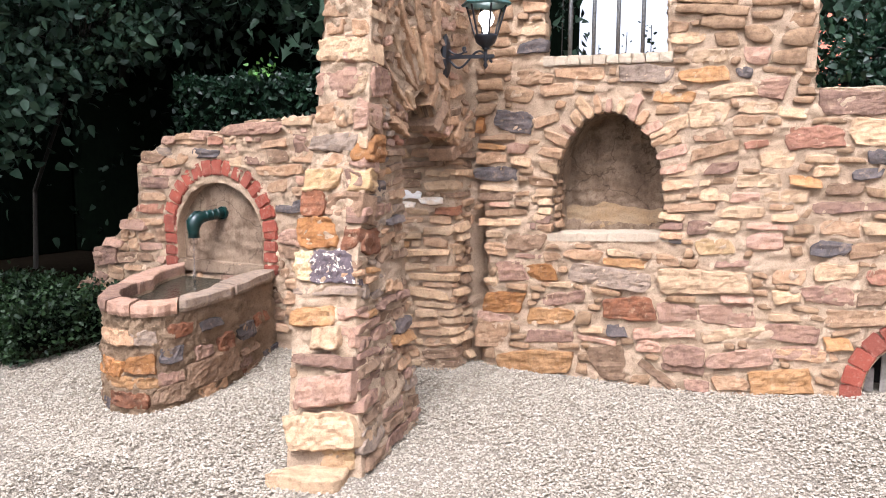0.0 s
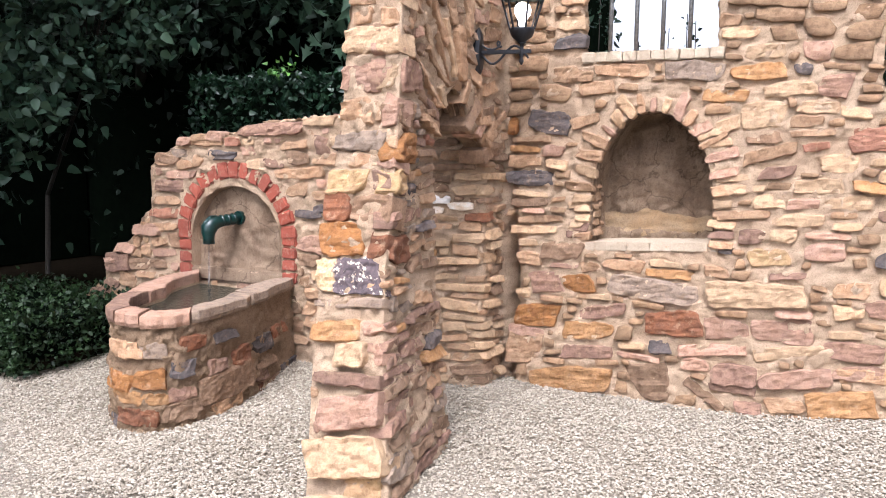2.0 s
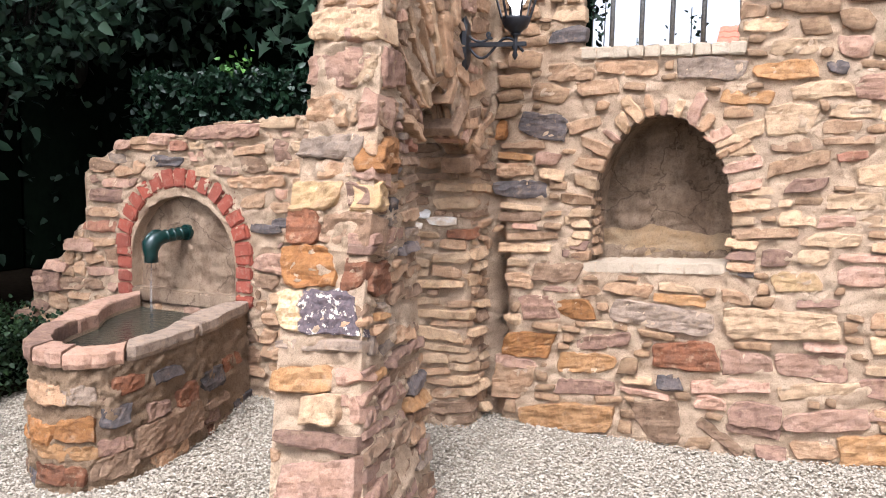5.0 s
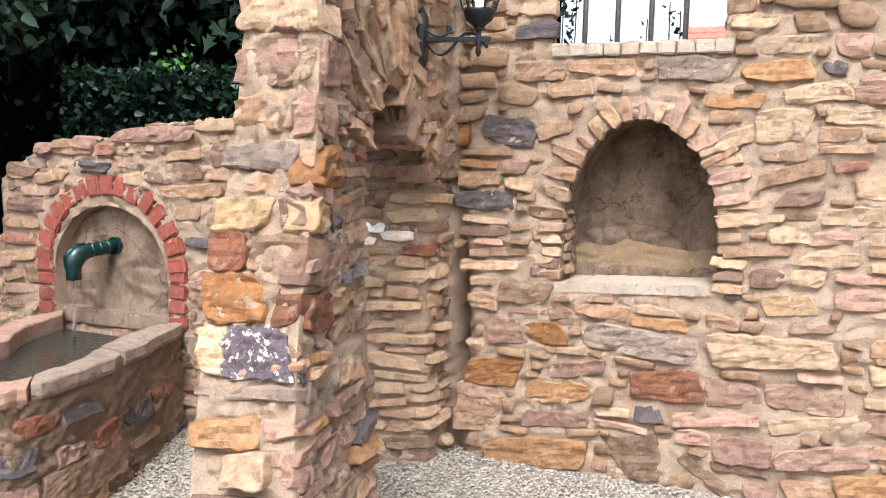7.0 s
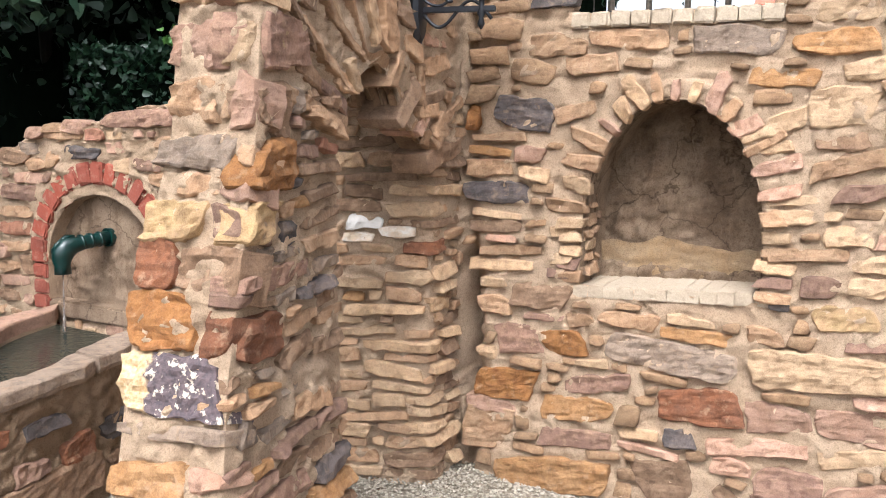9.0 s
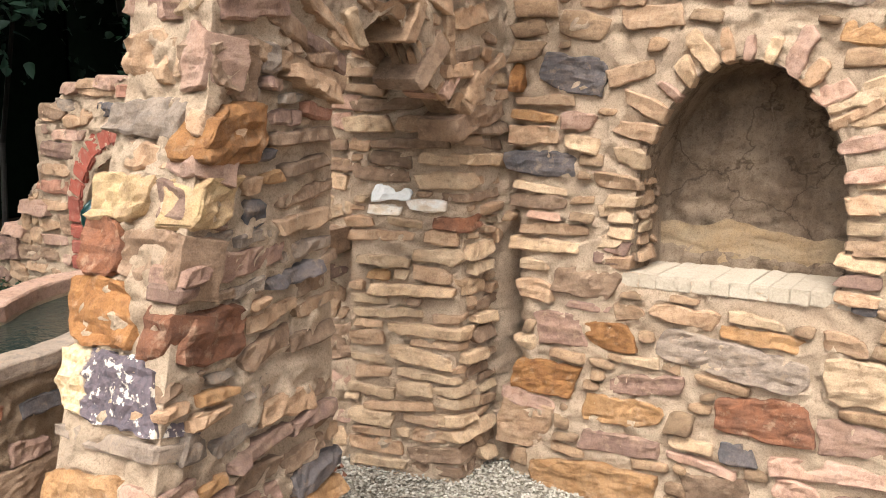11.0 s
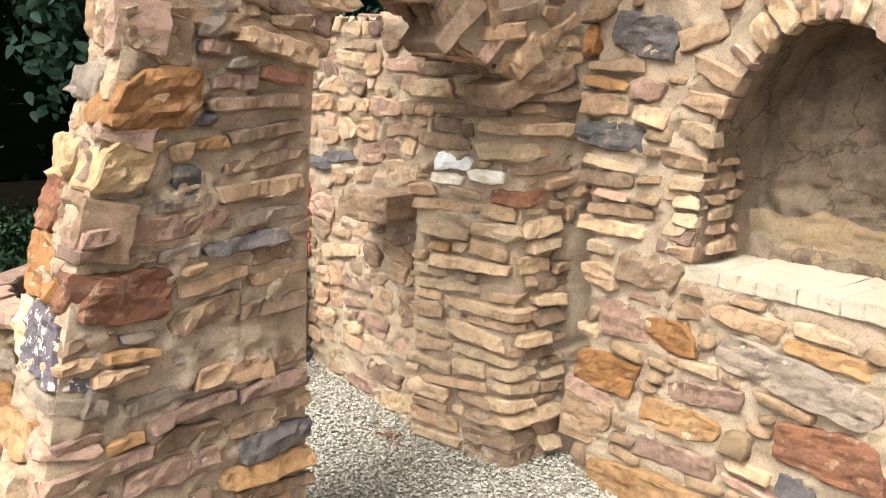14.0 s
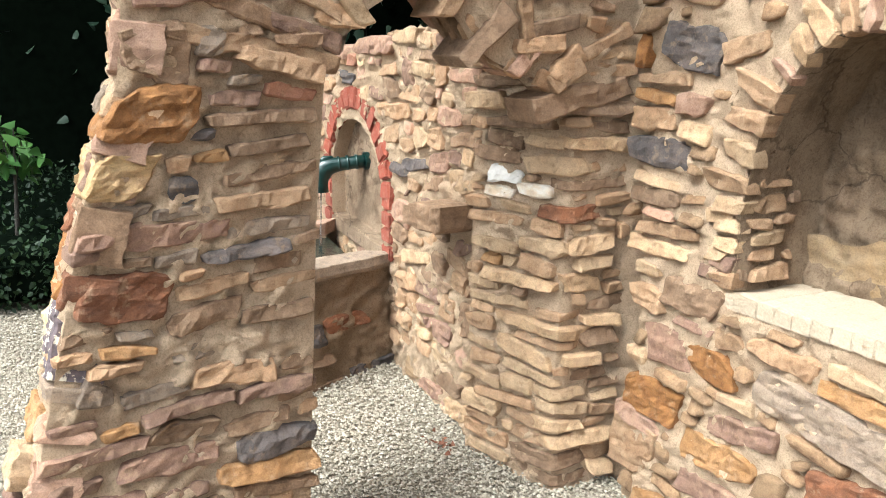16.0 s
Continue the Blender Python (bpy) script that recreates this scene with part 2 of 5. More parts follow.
GRAVEL, t, b = material("gravel_bed")
cells = noise_tex(t, 120, kind="ShaderNodeTexVoronoi")
big = noise_tex(t, 1.6, 4)
c = ramp(t, cells.outputs["Distance"], [(0.1, (0.34, 0.295, 0.235)), (0.55, (0.22, 0.185, 0.14))])
c = blend(t, 0.5, c, ramp(t, big.outputs[0], [(0.35, (0.75, 0.7, 0.64)), (0.65, (1, 1, 1))]), "MULTIPLY")
t.links.new(c, b.inputs["Base Color"])
b.inputs["Roughness"].default_value = 0.9
bump(t, b, [(cells.outputs["Distance"], 1.0, 0.012)])
PEBBLE, t, b = material("pebble")
rnd = t.nodes.new("ShaderNodeNewGeometry").outputs["Random Per Island"]
c = ramp(t, rnd, [(0.0, (0.20, 0.165, 0.122)), (0.3, (0.29, 0.245, 0.185)), (0.7, (0.355, 0.305, 0.235)), (1.0, (0.44, 0.39, 0.315))])
t.links.new(c, b.inputs["Base Color"])
b.inputs["Roughness"].default_value = 0.8

# ---- shapes of the place: each face maps (u, v) in metres to a point and an outward normal ----
def lerp_rows(rows, z):
    """Linear interpolation in rows of (z, x, y)."""
    if z <= rows[0][0]:
        return rows[0][1], rows[0][2]
    for (z0, x0, y0), (z1, x1, y1) in zip(rows, rows[1:]):
        if z <= z1:
            k = (z - z0) / (z1 - z0)
            return x0 + k * (x1 - x0), y0 + k * (y1 - y0)
    return rows[-1][1], rows[-1][2]


# corners of the pillar at several heights: front right, back right, front left, back left
FR = [(0.0, -1.78, 3.36), (0.5, -1.90, 3.50), (0.9, -1.955, 3.60), (1.2, -1.965, 3.67), (1.5, -2.0, 3.77), (2.7, -2.05, 3.92)]
BR = [(0.0, -1.95, 4.17), (0.5, -2.05, 4.22), (1.1, -2.10, 4.26), (1.5, -2.13, 4.30), (2.7, -2.16, 4.34)]
FL = [(0.0, -2.16, 3.33), (0.5, -2.245, 3.49), (0.9, -2.285, 3.60), (1.2, -2.30, 3.69), (1.5, -2.305, 3.79), (1.75, -2.31, 3.82), (1.95, -2.30, 3.85), (2.7, -2.26, 3.92)]
BL = [(0.0, -2.50, 4.08), (0.9, -2.50, 4.17), (1.5, -2.50, 4.22), (2.7, -2.50, 4.28)]


def lofted(left, right, width):
    """A face between two corner lines; u runs from 0 at the left line to `width` at the right one, v is the height."""
    def place(u, v):
        a, b, k = lerp_rows(left, v), lerp_rows(right, v), u / width
        return (a[0] + k * (b[0] - a[0]), a[1] + k * (b[1] - a[1]), v)
    return place


def flat(x0, y0, x1, y1):
    """An upright plane from (x0, y0) to (x1, y1), seen with its outside in front; u is measured from the first point."""
    n = ((x1 - x0) ** 2 + (y1 - y0) ** 2) ** 0.5
    return lambda u, v: (x0 + (x1 - x0) * u / n, y0 + (y1 - y0) * u / n, v)


main_face = lambda u, v: (u, 5.30, v)
fountain_face = lambda u, v: (u, 5.0 - 0.02 * (v - 0.8), v)
pillar_front = lofted(FL, FR, 0.36)
pillar_side = lofted(FR, BR, 0.66)
pillar_back = lofted(BR, BL, 0.40)
pillar_left = lofted(BL, FL, 0.66)
PIER_L = [(0.0, -2.68, 5.03), (1.5, -2.70, 5.05), (2.7, -2.64, 5.07)]
PIER_R = [(0.0, -2.24, 5.17), (0.4, -2.275, 5.17), (1.0, -2.27, 5.19), (1.6, -2.25, 5.20), (2.7, -2.25, 5.18)]
PIER_B = [(0.0, -2.25, 5.52), (1.0, -2.27, 5.52), (2.7, -2.24, 5.52)]
pier_front = lofted(PIER_L, PIER_R, 0.44)
pier_side = lofted(PIER_R, PIER_B, 0.34)
pier_round = lambda u, v: pier_front(u, v) if u < 0.44 else pier_side(u - 0.44, v)
# the wall above the passage, from the pillar's front corner to the main wall
over_near, over_gap = lofted(FR, BR, 0.53), lofted(BR, PIER_B, 1.07)
over_side = lambda u, v: over_near(u, v) if u < 0.53 else over_gap(u - 0.53, v)

# ---- builders ----
def mesh_object(name, verts, faces, mat, parent=None, label="", smooth=True):
    me = bpy.data.meshes.new(name)
    me.from_pydata(verts, [], faces)
    me.materials.append(mat)
    if smooth:
        me.polygons.foreach_set("use_smooth", [True] * len(me.polygons))
    ob = new(name, me)
    ob.parent = parent
    return tagged(ob, label)


def part(name, bm, mat, parent=None, label="", smooth=False):
    """Links a bmesh as one mesh object under a thing or a part."""
    bmesh.ops.recalc_face_normals(bm, faces=bm.faces)
    me = bpy.data.meshes.new(name)
    bm.to_mesh(me)
    bm.free()
    me.materials.append(mat)
    if smooth:
        me.polygons.foreach_set("use_smooth", [True] * len(me.polygons))
    ob = new(name, me)
    ob.parent = parent
    return tagged(ob, label)


def box_bm(x0, y0, z0, x1, y1, z1, bevel=0.0, bm=None):
    bm = bm or bmesh.new()
    made = bmesh.ops.create_cube(bm, size=1, matrix=Matrix.LocRotScale(((x0 + x1) / 2, (y0 + y1) / 2, (z0 + z1) / 2), None, (x1 - x0, y1 - y0, z1 - z0)))
    if bevel:
        edges = {e for v in made["verts"] for e in v.link_edges}
        bmesh.ops.bevel(bm, geom=list(edges), offset=bevel, segments=2, affect="EDGES")
    return bm


def turned(profile, steps=24, centre=(0, 0, 0), squash=1.0):
    """A lathed body from (radius, height) pairs."""
    bm = bmesh.new()
    rings = []
    for r, z in profile:
        rings.append([bm.verts.new((centre[0] + r * math.cos(2 * math.pi * k / steps), centre[1] + r * squash * math.sin(2 * math.pi * k / steps), centre[2] + z)) for k in range(steps)])
    for a, b2 in zip(rings, rings[1:]):
        for k in range(steps):
            bm.faces.new((a[k], a[(k + 1) % steps], b2[(k + 1) % steps], b2[k]))
    bm.faces.new(rings[0])
    bm.faces.new(rings[-1])
    return bm


def tube(points, radius, steps=10, bm=None, taper=1.0):
    """A round bar along points."""
    bm = bm or bmesh.new()
    pts = [Vector(p) for p in points]
    rings = []
    for i, p in enumerate(pts):
        d = (pts[min(i + 1, len(pts) - 1)] - pts[max(i - 1, 0)]).normalized()
        side = d.orthogonal().normalized() if i == 0 else (side - d * side.dot(d)).normalized()
        up = d.cross(side)
        r = radius[i] if isinstance(radius, (list, tuple)) else radius * (1 + (taper - 1) * i / max(1, len(pts) - 1))
        rings.append([bm.verts.new(p + side * r * math.cos(2 * math.pi * k / steps) + up * r * math.sin(2 * math.pi * k / steps)) for k in range(steps)])
    for a, b2 in zip(rings, rings[1:]):
        for k in range(steps):
            bm.faces.new((a[k], a[(k + 1) % steps], b2[(k + 1) % steps], b2[k]))
    bm.faces.new(rings[0])
    bm.faces.new(rings[-1])
    return bm


def normal_of(place, u, v, e=0.01):
    a, b2 = Vector(place(u + e, v)) - Vector(place(u - e, v)), Vector(place(u, v + e)) - Vector(place(u, v - e))
    return a.cross(b2).normalized()


def rough(p, scale, depth=3):
    return noise.fractal(Vector(p) * scale, 0.6, 2.1, depth)


def patch(verts, faces, place, us, low, high, rows, swell=0.012, shift=0.0, pin=False):
    """Adds an uneven skin over a face, between two edges low(u) and high(u)."""
    base, rows = len(verts), round(rows * 1.5)
    for u in us:
        lo, hi = low(u), high(u)
        k = min(1.0, min(abs(u - us[0]), abs(u - us[-1])) / 0.05) if pin else 1.0
        for r in range(rows + 1):
            v = lo + (hi - lo) * r / rows
            p = Vector(place(u, v))
            n = normal_of(place, u, v)
            verts.append(p + n * k * (shift + 0.004 + swell * (0.9 * rough(p, 5.5) + 1.4 * rough(p, 22, 3) + 0.5 * noise.noise(p * 70))))
    for i in range(len(us) - 1):
        for r in range(rows):
            a = base + i * (rows + 1) + r
            faces.append((a, a + rows + 1, a + rows + 2, a + 1))


def spread(a, b2, step=0.02):
    n = max(1, round(abs(b2 - a) / step))
    return [a + (b2 - a) * k / n for k in range(n + 1)]


class Wall:
    """Stones laid in a face. Keeps a map of what is taken, so that small stones fill what is left."""
    def __init__(self, name, place, u0, u1, v0, v1, parent, seed):
        self.place, self.u0, self.u1, self.v0, self.v1, self.parent = place, u0, u1, v0, v1, parent
        self.taken = np.zeros((int((u1 - u0) * 200) + 2, int((v1 - v0) * 200) + 2), bool)
        self.rng = random.Random(seed)
        self.count, self.stand, self.deep, self.flare, self.relief, self.crook = 0, 0.72, 0.03, 1.0, 1.0, 1.0
        self.least, self.most = -99.0, 99.0
        self.rest_v, self.rest_f = [], []

    def mark(self, u, v, w, h, a=0.0, grow=0.003):
        c, s = math.cos(a), math.sin(a)
        r = math.hypot(w, h) / 2 + grow
        i0, i1 = max(0, int((u - r - self.u0) * 200)), min(self.taken.shape[0], int((u + r - self.u0) * 200) + 1)
        j0, j1 = max(0, int((v - r - self.v0) * 200)), min(self.taken.shape[1], int((v + r - self.v0) * 200) + 1)
        if i1 <= i0 or j1 <= j0:
            return
        du = (np.arange(i0, i1) / 200 + self.u0 - u)[:, None]
        dv = (np.arange(j0, j1) / 200 + self.v0 - v)[None, :]
        self.taken[i0:i1, j0:j1] |= (abs(du * c + dv * s) < w / 2 + grow) & (abs(dv * c - du * s) < h / 2 + grow)

    def block(self, inside):
        """Marks every place for which inside(u, v) holds."""
        for i in range(self.taken.shape[0]):
            for j in range(self.taken.shape[1]):
                if inside(self.u0 + i / 200, self.v0 + j / 200):
                    self.taken[i, j] = True

    def shape(self, u, v, w, h, a, proud, cell=0.017):
        """A split stone: an uneven face with bedding steps, chipped arrises and a slightly crooked outline."""
        rng, off = self.rng, self.rng.uniform(0, 90)
        c, s = math.cos(a), math.sin(a)
        nu, nv = max(4, min(24, round(w / cell))), max(3, min(11, round(h / cell * 1.2)))
        bu, bv = min(0.35, 0.014 / w), min(0.4, 0.012 / h)
        xs = [-1.0] + [-1 + bu + (2 - 2 * bu) * i / (nu - 2) for i in range(nu - 1)] + [1.0]
        ys = [-1.0] + [-1 + bv + (2 - 2 * bv) * j / (nv - 2) for j in range(nv - 1)] + [1.0]
        nu, nv = len(xs) - 1, len(ys) - 1
        round_off = [min(rng.choice((0.002, 0.005, 0.012, 0.03)), 0.3 * h) for _ in range(4)]
        pull = [(rng.uniform(-0.20, 0.10) * h * self.crook, rng.uniform(-0.14, 0.08) * h * self.crook) for _ in range(4)]
        tip, ledge = rng.uniform(-0.35, 0.35) * self.flare, rng.uniform(-0.9, 0.1) * self.flare * min(1.0, 0.07 / h)
        wedge, lean, wob = rng.uniform(-0.18, 0.18), rng.uniform(-0.35, 0.35) * min(h, w), min(0.009, 0.13 * h)
        split = rng.uniform(-0.9, 0.9)
        verts, faces = [], []
        loop = [(i, 0) for i in range(nu)] + [(nu, j) for j in range(nv)] + [(i, nv) for i in range(nu, 0, -1)] + [(0, j) for j in range(nv, 0, -1)]
        out = normal_of(self.place, u, v)
        for i, x in enumerate(xs):
            for j, y in enumerate(ys):
                q = pull[(x > 0) + 2 * (y > 0)]
                r = round_off[(x > 0) + 2 * (y > 0)] * (abs(x) * abs(y)) ** 7 * 0.55
                lu, lv = x * (w / 2 - r + q[0] * abs(y)), y * (h / 2 - r + q[1] * abs(x)) * (1 + wedge * x)
                lu += wob * x * x * (noise.noise((off, lv * 22, x)) + 0.5 * noise.noise((off, lv * 70, x))) + 0.5 * lean * y * abs(x)
                lv += wob * y * y * (1.3 * noise.noise((lu * 14, off, y)) + 0.6 * noise.noise((lu * 55, off, y)))
                uu, vv = u + lu * c - lv * s, v + lu * s + lv * c
                uu = min(max(uu, self.least), self.most)
                p = Vector(self.place(uu, vv))
                d = proud * (1 + 0.4 * tip * x + 0.5 * ledge * y)
                d += self.relief * (0.009 * rough((p.x * 10 + off, p.y * 10, p.z * 20), 1.0, 4) + (0.003 if noise.noise((lu * 9, lv * 30, off)) > split * 0.4 else -0.002))
                if i in (0, nu) or j in (0, nv):
                    d -= 0.006 + 0.004 * noise.noise((lu * 40, lv * 40, off))
                verts.append(p + normal_of(self.place, uu, vv) * max(d, -0.004))
        for i in range(nu):
            for j in range(nv):
                q = i * (nv + 1) + j
                faces.append((q, q + nv + 1, q + nv + 2, q + 1))
        base = len(verts)
        for i, j in loop:
            verts.append(verts[i * (nv + 1) + j] - out * (proud + self.deep))
        for k, (i, j) in enumerate(loop):
            i2, j2 = loop[(k + 1) % len(loop)]
            faces.append((i * (nv + 1) + j, base + k, base + (k + 1) % len(loop), i2 * (nv + 1) + j2))
        return verts, faces

    def stone(self, u, v, w, h, a=0.0, tone="tan", proud=0.024):
        """One stone: its middle, width, height, slope in degrees and kind of stone."""
        a = radians(a)
        proud *= self.stand
        if abs(a) < 0.5:
            lo, hi = max(u - w / 2, self.least), min(u + w / 2, self.most)
            u, w = (lo + hi) / 2, max(0.03, hi - lo)
        self.mark(u, v, w, h, a)
        verts, faces = self.shape(u, v, w, h, a, proud)
        ob = mesh_object("stone", verts, faces, STONE[tone], self.parent)
        ob.data.polygons.foreach_set("use_smooth", [False] * len(faces))
        self.count += 1
        return ob

    def free(self, u, v, w, h):
        i0, i1 = int((u - w / 2 - self.u0) * 200), int((u + w / 2 - self.u0) * 200)
        j0, j1 = int((v - h / 2 - self.v0) * 200), int((v + h / 2 - self.v0) * 200)
        if i0 < 0 or j0 < 0 or i1 >= self.taken.shape[0] or j1 >= self.taken.shape[1]:
            return False
        return not self.taken[i0:i1 + 1, j0:j1 + 1].any()

    def fill(self, tones, heights=(0.03, 0.075), widths=(0.07, 0.26), proud=(0.012, 0.032), slope=4.0, parts=300, skip=0.0, scales=(1.0, 0.75, 0.5, 0.34)):
        """Small stones wherever there is room, widest first."""
        rng = self.rng
        for scale in scales:
            v = self.v0 + 0.01
            while v < self.v1:
                u = self.u0 + rng.uniform(0, 0.05)
                while u < self.u1:
                    w = rng.uniform(*widths) * scale
                    h = rng.uniform(*heights) * (0.55 + 0.45 * scale)
                    if self.free(u + w / 2, v + h / 2, w, h):
                        mu, mv, a = u + w / 2, v + h / 2, rng.gauss(0, slope)
                        if rng.random() < skip:
                            self.mark(mu, mv, w, h)
                        elif self.count < parts:
                            self.stone(mu, mv, w, h, a, rng.choice(tones), rng.uniform(*proud))
                        else:
                            self.mark(mu, mv, w, h)
                            vs, fs = self.shape(mu, mv, w, h, radians(a), rng.uniform(*proud) * self.stand, 0.03)
                            n = len(self.rest_v)
                            self.rest_v += vs
                            self.rest_f += [tuple(q + n for q in f) for f in fs]
                        u += w + 0.005
                    else:
                        u += 0.015
                v += 0.012
        if self.rest_v:
            tagged(mesh_object("small_stones", self.rest_v, self.rest_f, STUFF_STONE, self.parent), kind="stuff")


def brick_shape(rows_u, rows_v, depth, worn=0.006, seed=0):
    """A worn brick, centred, front towards -y."""
    rng = random.Random(seed)
    bm = box_bm(-rows_u / 2, 0, -rows_v / 2, rows_u / 2, depth, rows_v / 2, worn)
    for vert in bm.verts:
        vert.co += Vector([rng.uniform(-1, 1) for _ in range(3)]) * worn * 0.45
    me = bpy.data.meshes.new("brick")
    bmesh.ops.recalc_face_normals(bm, faces=bm.faces)
    bm.to_mesh(me)
    bm.free()
    return me


def piece(name, me, m, parent, mat):
    ob = new(name, me)
    if not me.materials:
        me.materials.append(mat)
    ob.matrix_world = m
    ob.parent = parent
    return ob

# ---- ground ----
def dip(x, y):
    """The yard sinks a little towards the basin and rises towards the cellar arch."""
    a, b2 = max(0.0, min(1.0, (-2.9 - x) / 0.7)), max(0.0, min(1.0, (5.0 - y) / 0.8))
    r, q = max(0.0, min(1.3, (x + 0.85) / 1.1)), max(0.0, min(1.0, (y - 3.9) / 1.2))
    return -0.06 * a * a * (3 - 2 * a) * b2 * b2 * (3 - 2 * b2) + 0.125 * r * q * q * (3 - 2 * q)


xs = [-300, -60, -20, -12, -9] + [-7 + 0.2 * k for k in range(50)] + [5, 9, 20, 60, 300]
ys = [-300, -60, -20, -6, -2] + [0.2 * k for k in range(31)] + [8, 12, 20, 60, 300]
v = [(x, y, dip(x, y) - 0.012 + (0.012 * rough((x, y, 0), 0.9) if -7 <= x <= 3 and 0 <= y <= 6 else 0)) for x in xs for y in ys]
f = [(i * len(ys) + j, (i + 1) * len(ys) + j, (i + 1) * len(ys) + j + 1, i * len(ys) + j + 1) for i in range(len(xs) - 1) for j in range(len(ys) - 1)]
ground = tagged(mesh_object("ground", v, f, GRAVEL, None, "pale crushed limestone gravel yard"), category="gravel", kind="structure")


def niche_top(u):
    s = min(1.0, abs((u + 1.293) / 0.337))
    return 1.14 + 0.485 * (1 - s ** 2.1) ** 0.58


SILL = 0.885
WALL_TOP = 2.75


def cellar_top(u):
    return 0.11 + math.sqrt(max(0.0, 0.34 ** 2 - (u - 0.44) ** 2))


# ---- main wall, with a blind niche, a barred window and a low cellar arch ----
v, f = [], []
floor_v = lambda u: -0.03
gutter = lambda u, w: (u, 5.30 + (0.04 + 0.24 * math.exp(-((w - 0.5) / 0.42) ** 2)) * math.exp(-((u + 2.125) / 0.045) ** 2), w)
patch(v, f, gutter, spread(-2.2, -1.70, 0.02), floor_v, lambda u: WALL_TOP, 110)
patch(v, f, main_face, spread(-1.70, -1.63), floor_v, lambda u: 1.95, 66)
patch(v, f, main_face, spread(-1.63, -0.956), floor_v, lambda u: SILL, 30)
patch(v, f, main_face, spread(-1.63, -0.956, 0.02), niche_top, lambda u: 1.95, 20)
patch(v, f, main_face, spread(-0.956, -0.21), floor_v, lambda u: 1.73, 58)
patch(v, f, main_face, spread(-0.975, -0.21), lambda u: 1.73, lambda u: WALL_TOP, 34)
patch(v, f, main_face, spread(-0.956, -0.975), lambda u: 1.73, lambda u: 1.95, 8)
patch(v, f, main_face, spread(-1.70, -0.975), lambda u: 2.55, lambda u: WALL_TOP, 7)
patch(v, f, main_face, spread(-0.21, 0.10), floor_v, lambda u: 1.73, 58)
patch(v, f, main_face, spread(0.10, 0.78, 0.02), cellar_top, lambda u: 1.73, 50)
patch(v, f, main_face, spread(0.78, 3.4, 0.05), floor_v, lambda u: 1.73, 40)
# window jambs, end of the high part, top of the low part, back
patch(v, f, lambda u, w: (-1.70 - 0.30 * u, 5.30 + u, w), spread(0, 0.42), lambda u: 1.95, lambda u: 2.55, 20)
patch(v, f, lambda u, w: (-0.975, 5.72 - u, w), spread(0, 0.42), lambda u: 1.95, lambda u: 2.55, 20)
patch(v, f, lambda u, w: (-0.21 - 0.45 * u, 5.30 + u, w), spread(0, 0.42), lambda u: 1.73, lambda u: WALL_TOP, 30)
patch(v, f, lambda u, w: (u, 5.30 + w, 1.73), spread(-0.21, 3.4, 0.05), lambda u: 0, lambda u: 0.42, 12)
patch(v, f, lambda u, w: (u, 5.30 + w, 1.95), spread(-1.70, -0.975, 0.05), lambda u: 0.02, lambda u: 0.42, 10)
wall_main = tagged(mesh_object("wall_main", v, f, MORTAR, None, "rough sandstone garden wall with wide sandy mortar joints"), category="wall", kind="structure")
bm = box_bm(-2.2, 5.66, -0.03, -1.83, 5.72, WALL_TOP)
box_bm(-1.83, 5.66, -0.03, -0.975, 5.72, 1.95, bm=bm)
box_bm(-1.70, 5.36, 2.55, -0.975, 5.72, WALL_TOP, bm=bm)
box_bm(-0.975, 5.66, -0.03, -0.41, 5.72, WALL_TOP, bm=bm)
box_bm(-0.41, 5.66, -0.03, 3.4, 5.72, 1.72, bm=bm)
box_bm(-2.2, 5.36, WALL_TOP - 0.03, -0.40, 5.70, WALL_TOP - 0.005, bm=bm)
part("wall_back", bm, MORTAR, wall_main)

# niche lining: reveal along the arch, back panel, sandy foot
edge = [(-1.63, SILL + 0.27 * k / 8) for k in range(8)] + [(u, niche_top(u)) for u in [-1.63 + 0.674 * k / 40 for k in range(41)]] + [(-0.956, SILL + 0.27 * (8 - k) / 8) for k in range(1, 9)]
v, f = [], []
for k, (u, w) in enumerate(edge):
    for j in range(7):
        p = Vector((u + 0.010 * rough((u, j, w), 7), 5.29 + 0.31 * j / 6, w + 0.010 * rough((w, u, j), 7)))
        v.append(p)
for k in range(len(edge) - 1):
    for j in range(6):
        a = k * 7 + j
        f.append((a, a + 1, a + 8, a + 7))
# Reveal takes the back's darker plaster: the recess's shade is in its colour.
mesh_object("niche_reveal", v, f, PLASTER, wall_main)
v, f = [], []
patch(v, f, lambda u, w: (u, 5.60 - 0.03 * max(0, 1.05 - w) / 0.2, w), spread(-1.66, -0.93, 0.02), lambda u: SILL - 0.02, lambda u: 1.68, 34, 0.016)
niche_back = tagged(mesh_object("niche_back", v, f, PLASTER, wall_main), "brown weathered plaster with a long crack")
v, f = [], []
patch(v, f, lambda u, w: (u, 5.592 - 0.028 * w, SILL + 0.012 + 0.15 * w * (1 + 0.2 * rough((u, 0, 0), 4) + 0.08 * math.sin(u * 9 + 1))), spread(-1.63, -0.956, 0.02), lambda u: 0.0, lambda u: 1.0, 12, 0.006)
mesh_object("niche_foot", v, f, SAND, wall_main, "yellow sandy stone at the foot of the niche")
crack = tube([(-1.27 + 0.012 * math.sin(k * 2.1), 5.585, 1.56 - 0.045 * k) for k in range(11)], 0.003, 5)
part("plaster_crack", crack, PLASTER, wall_main)
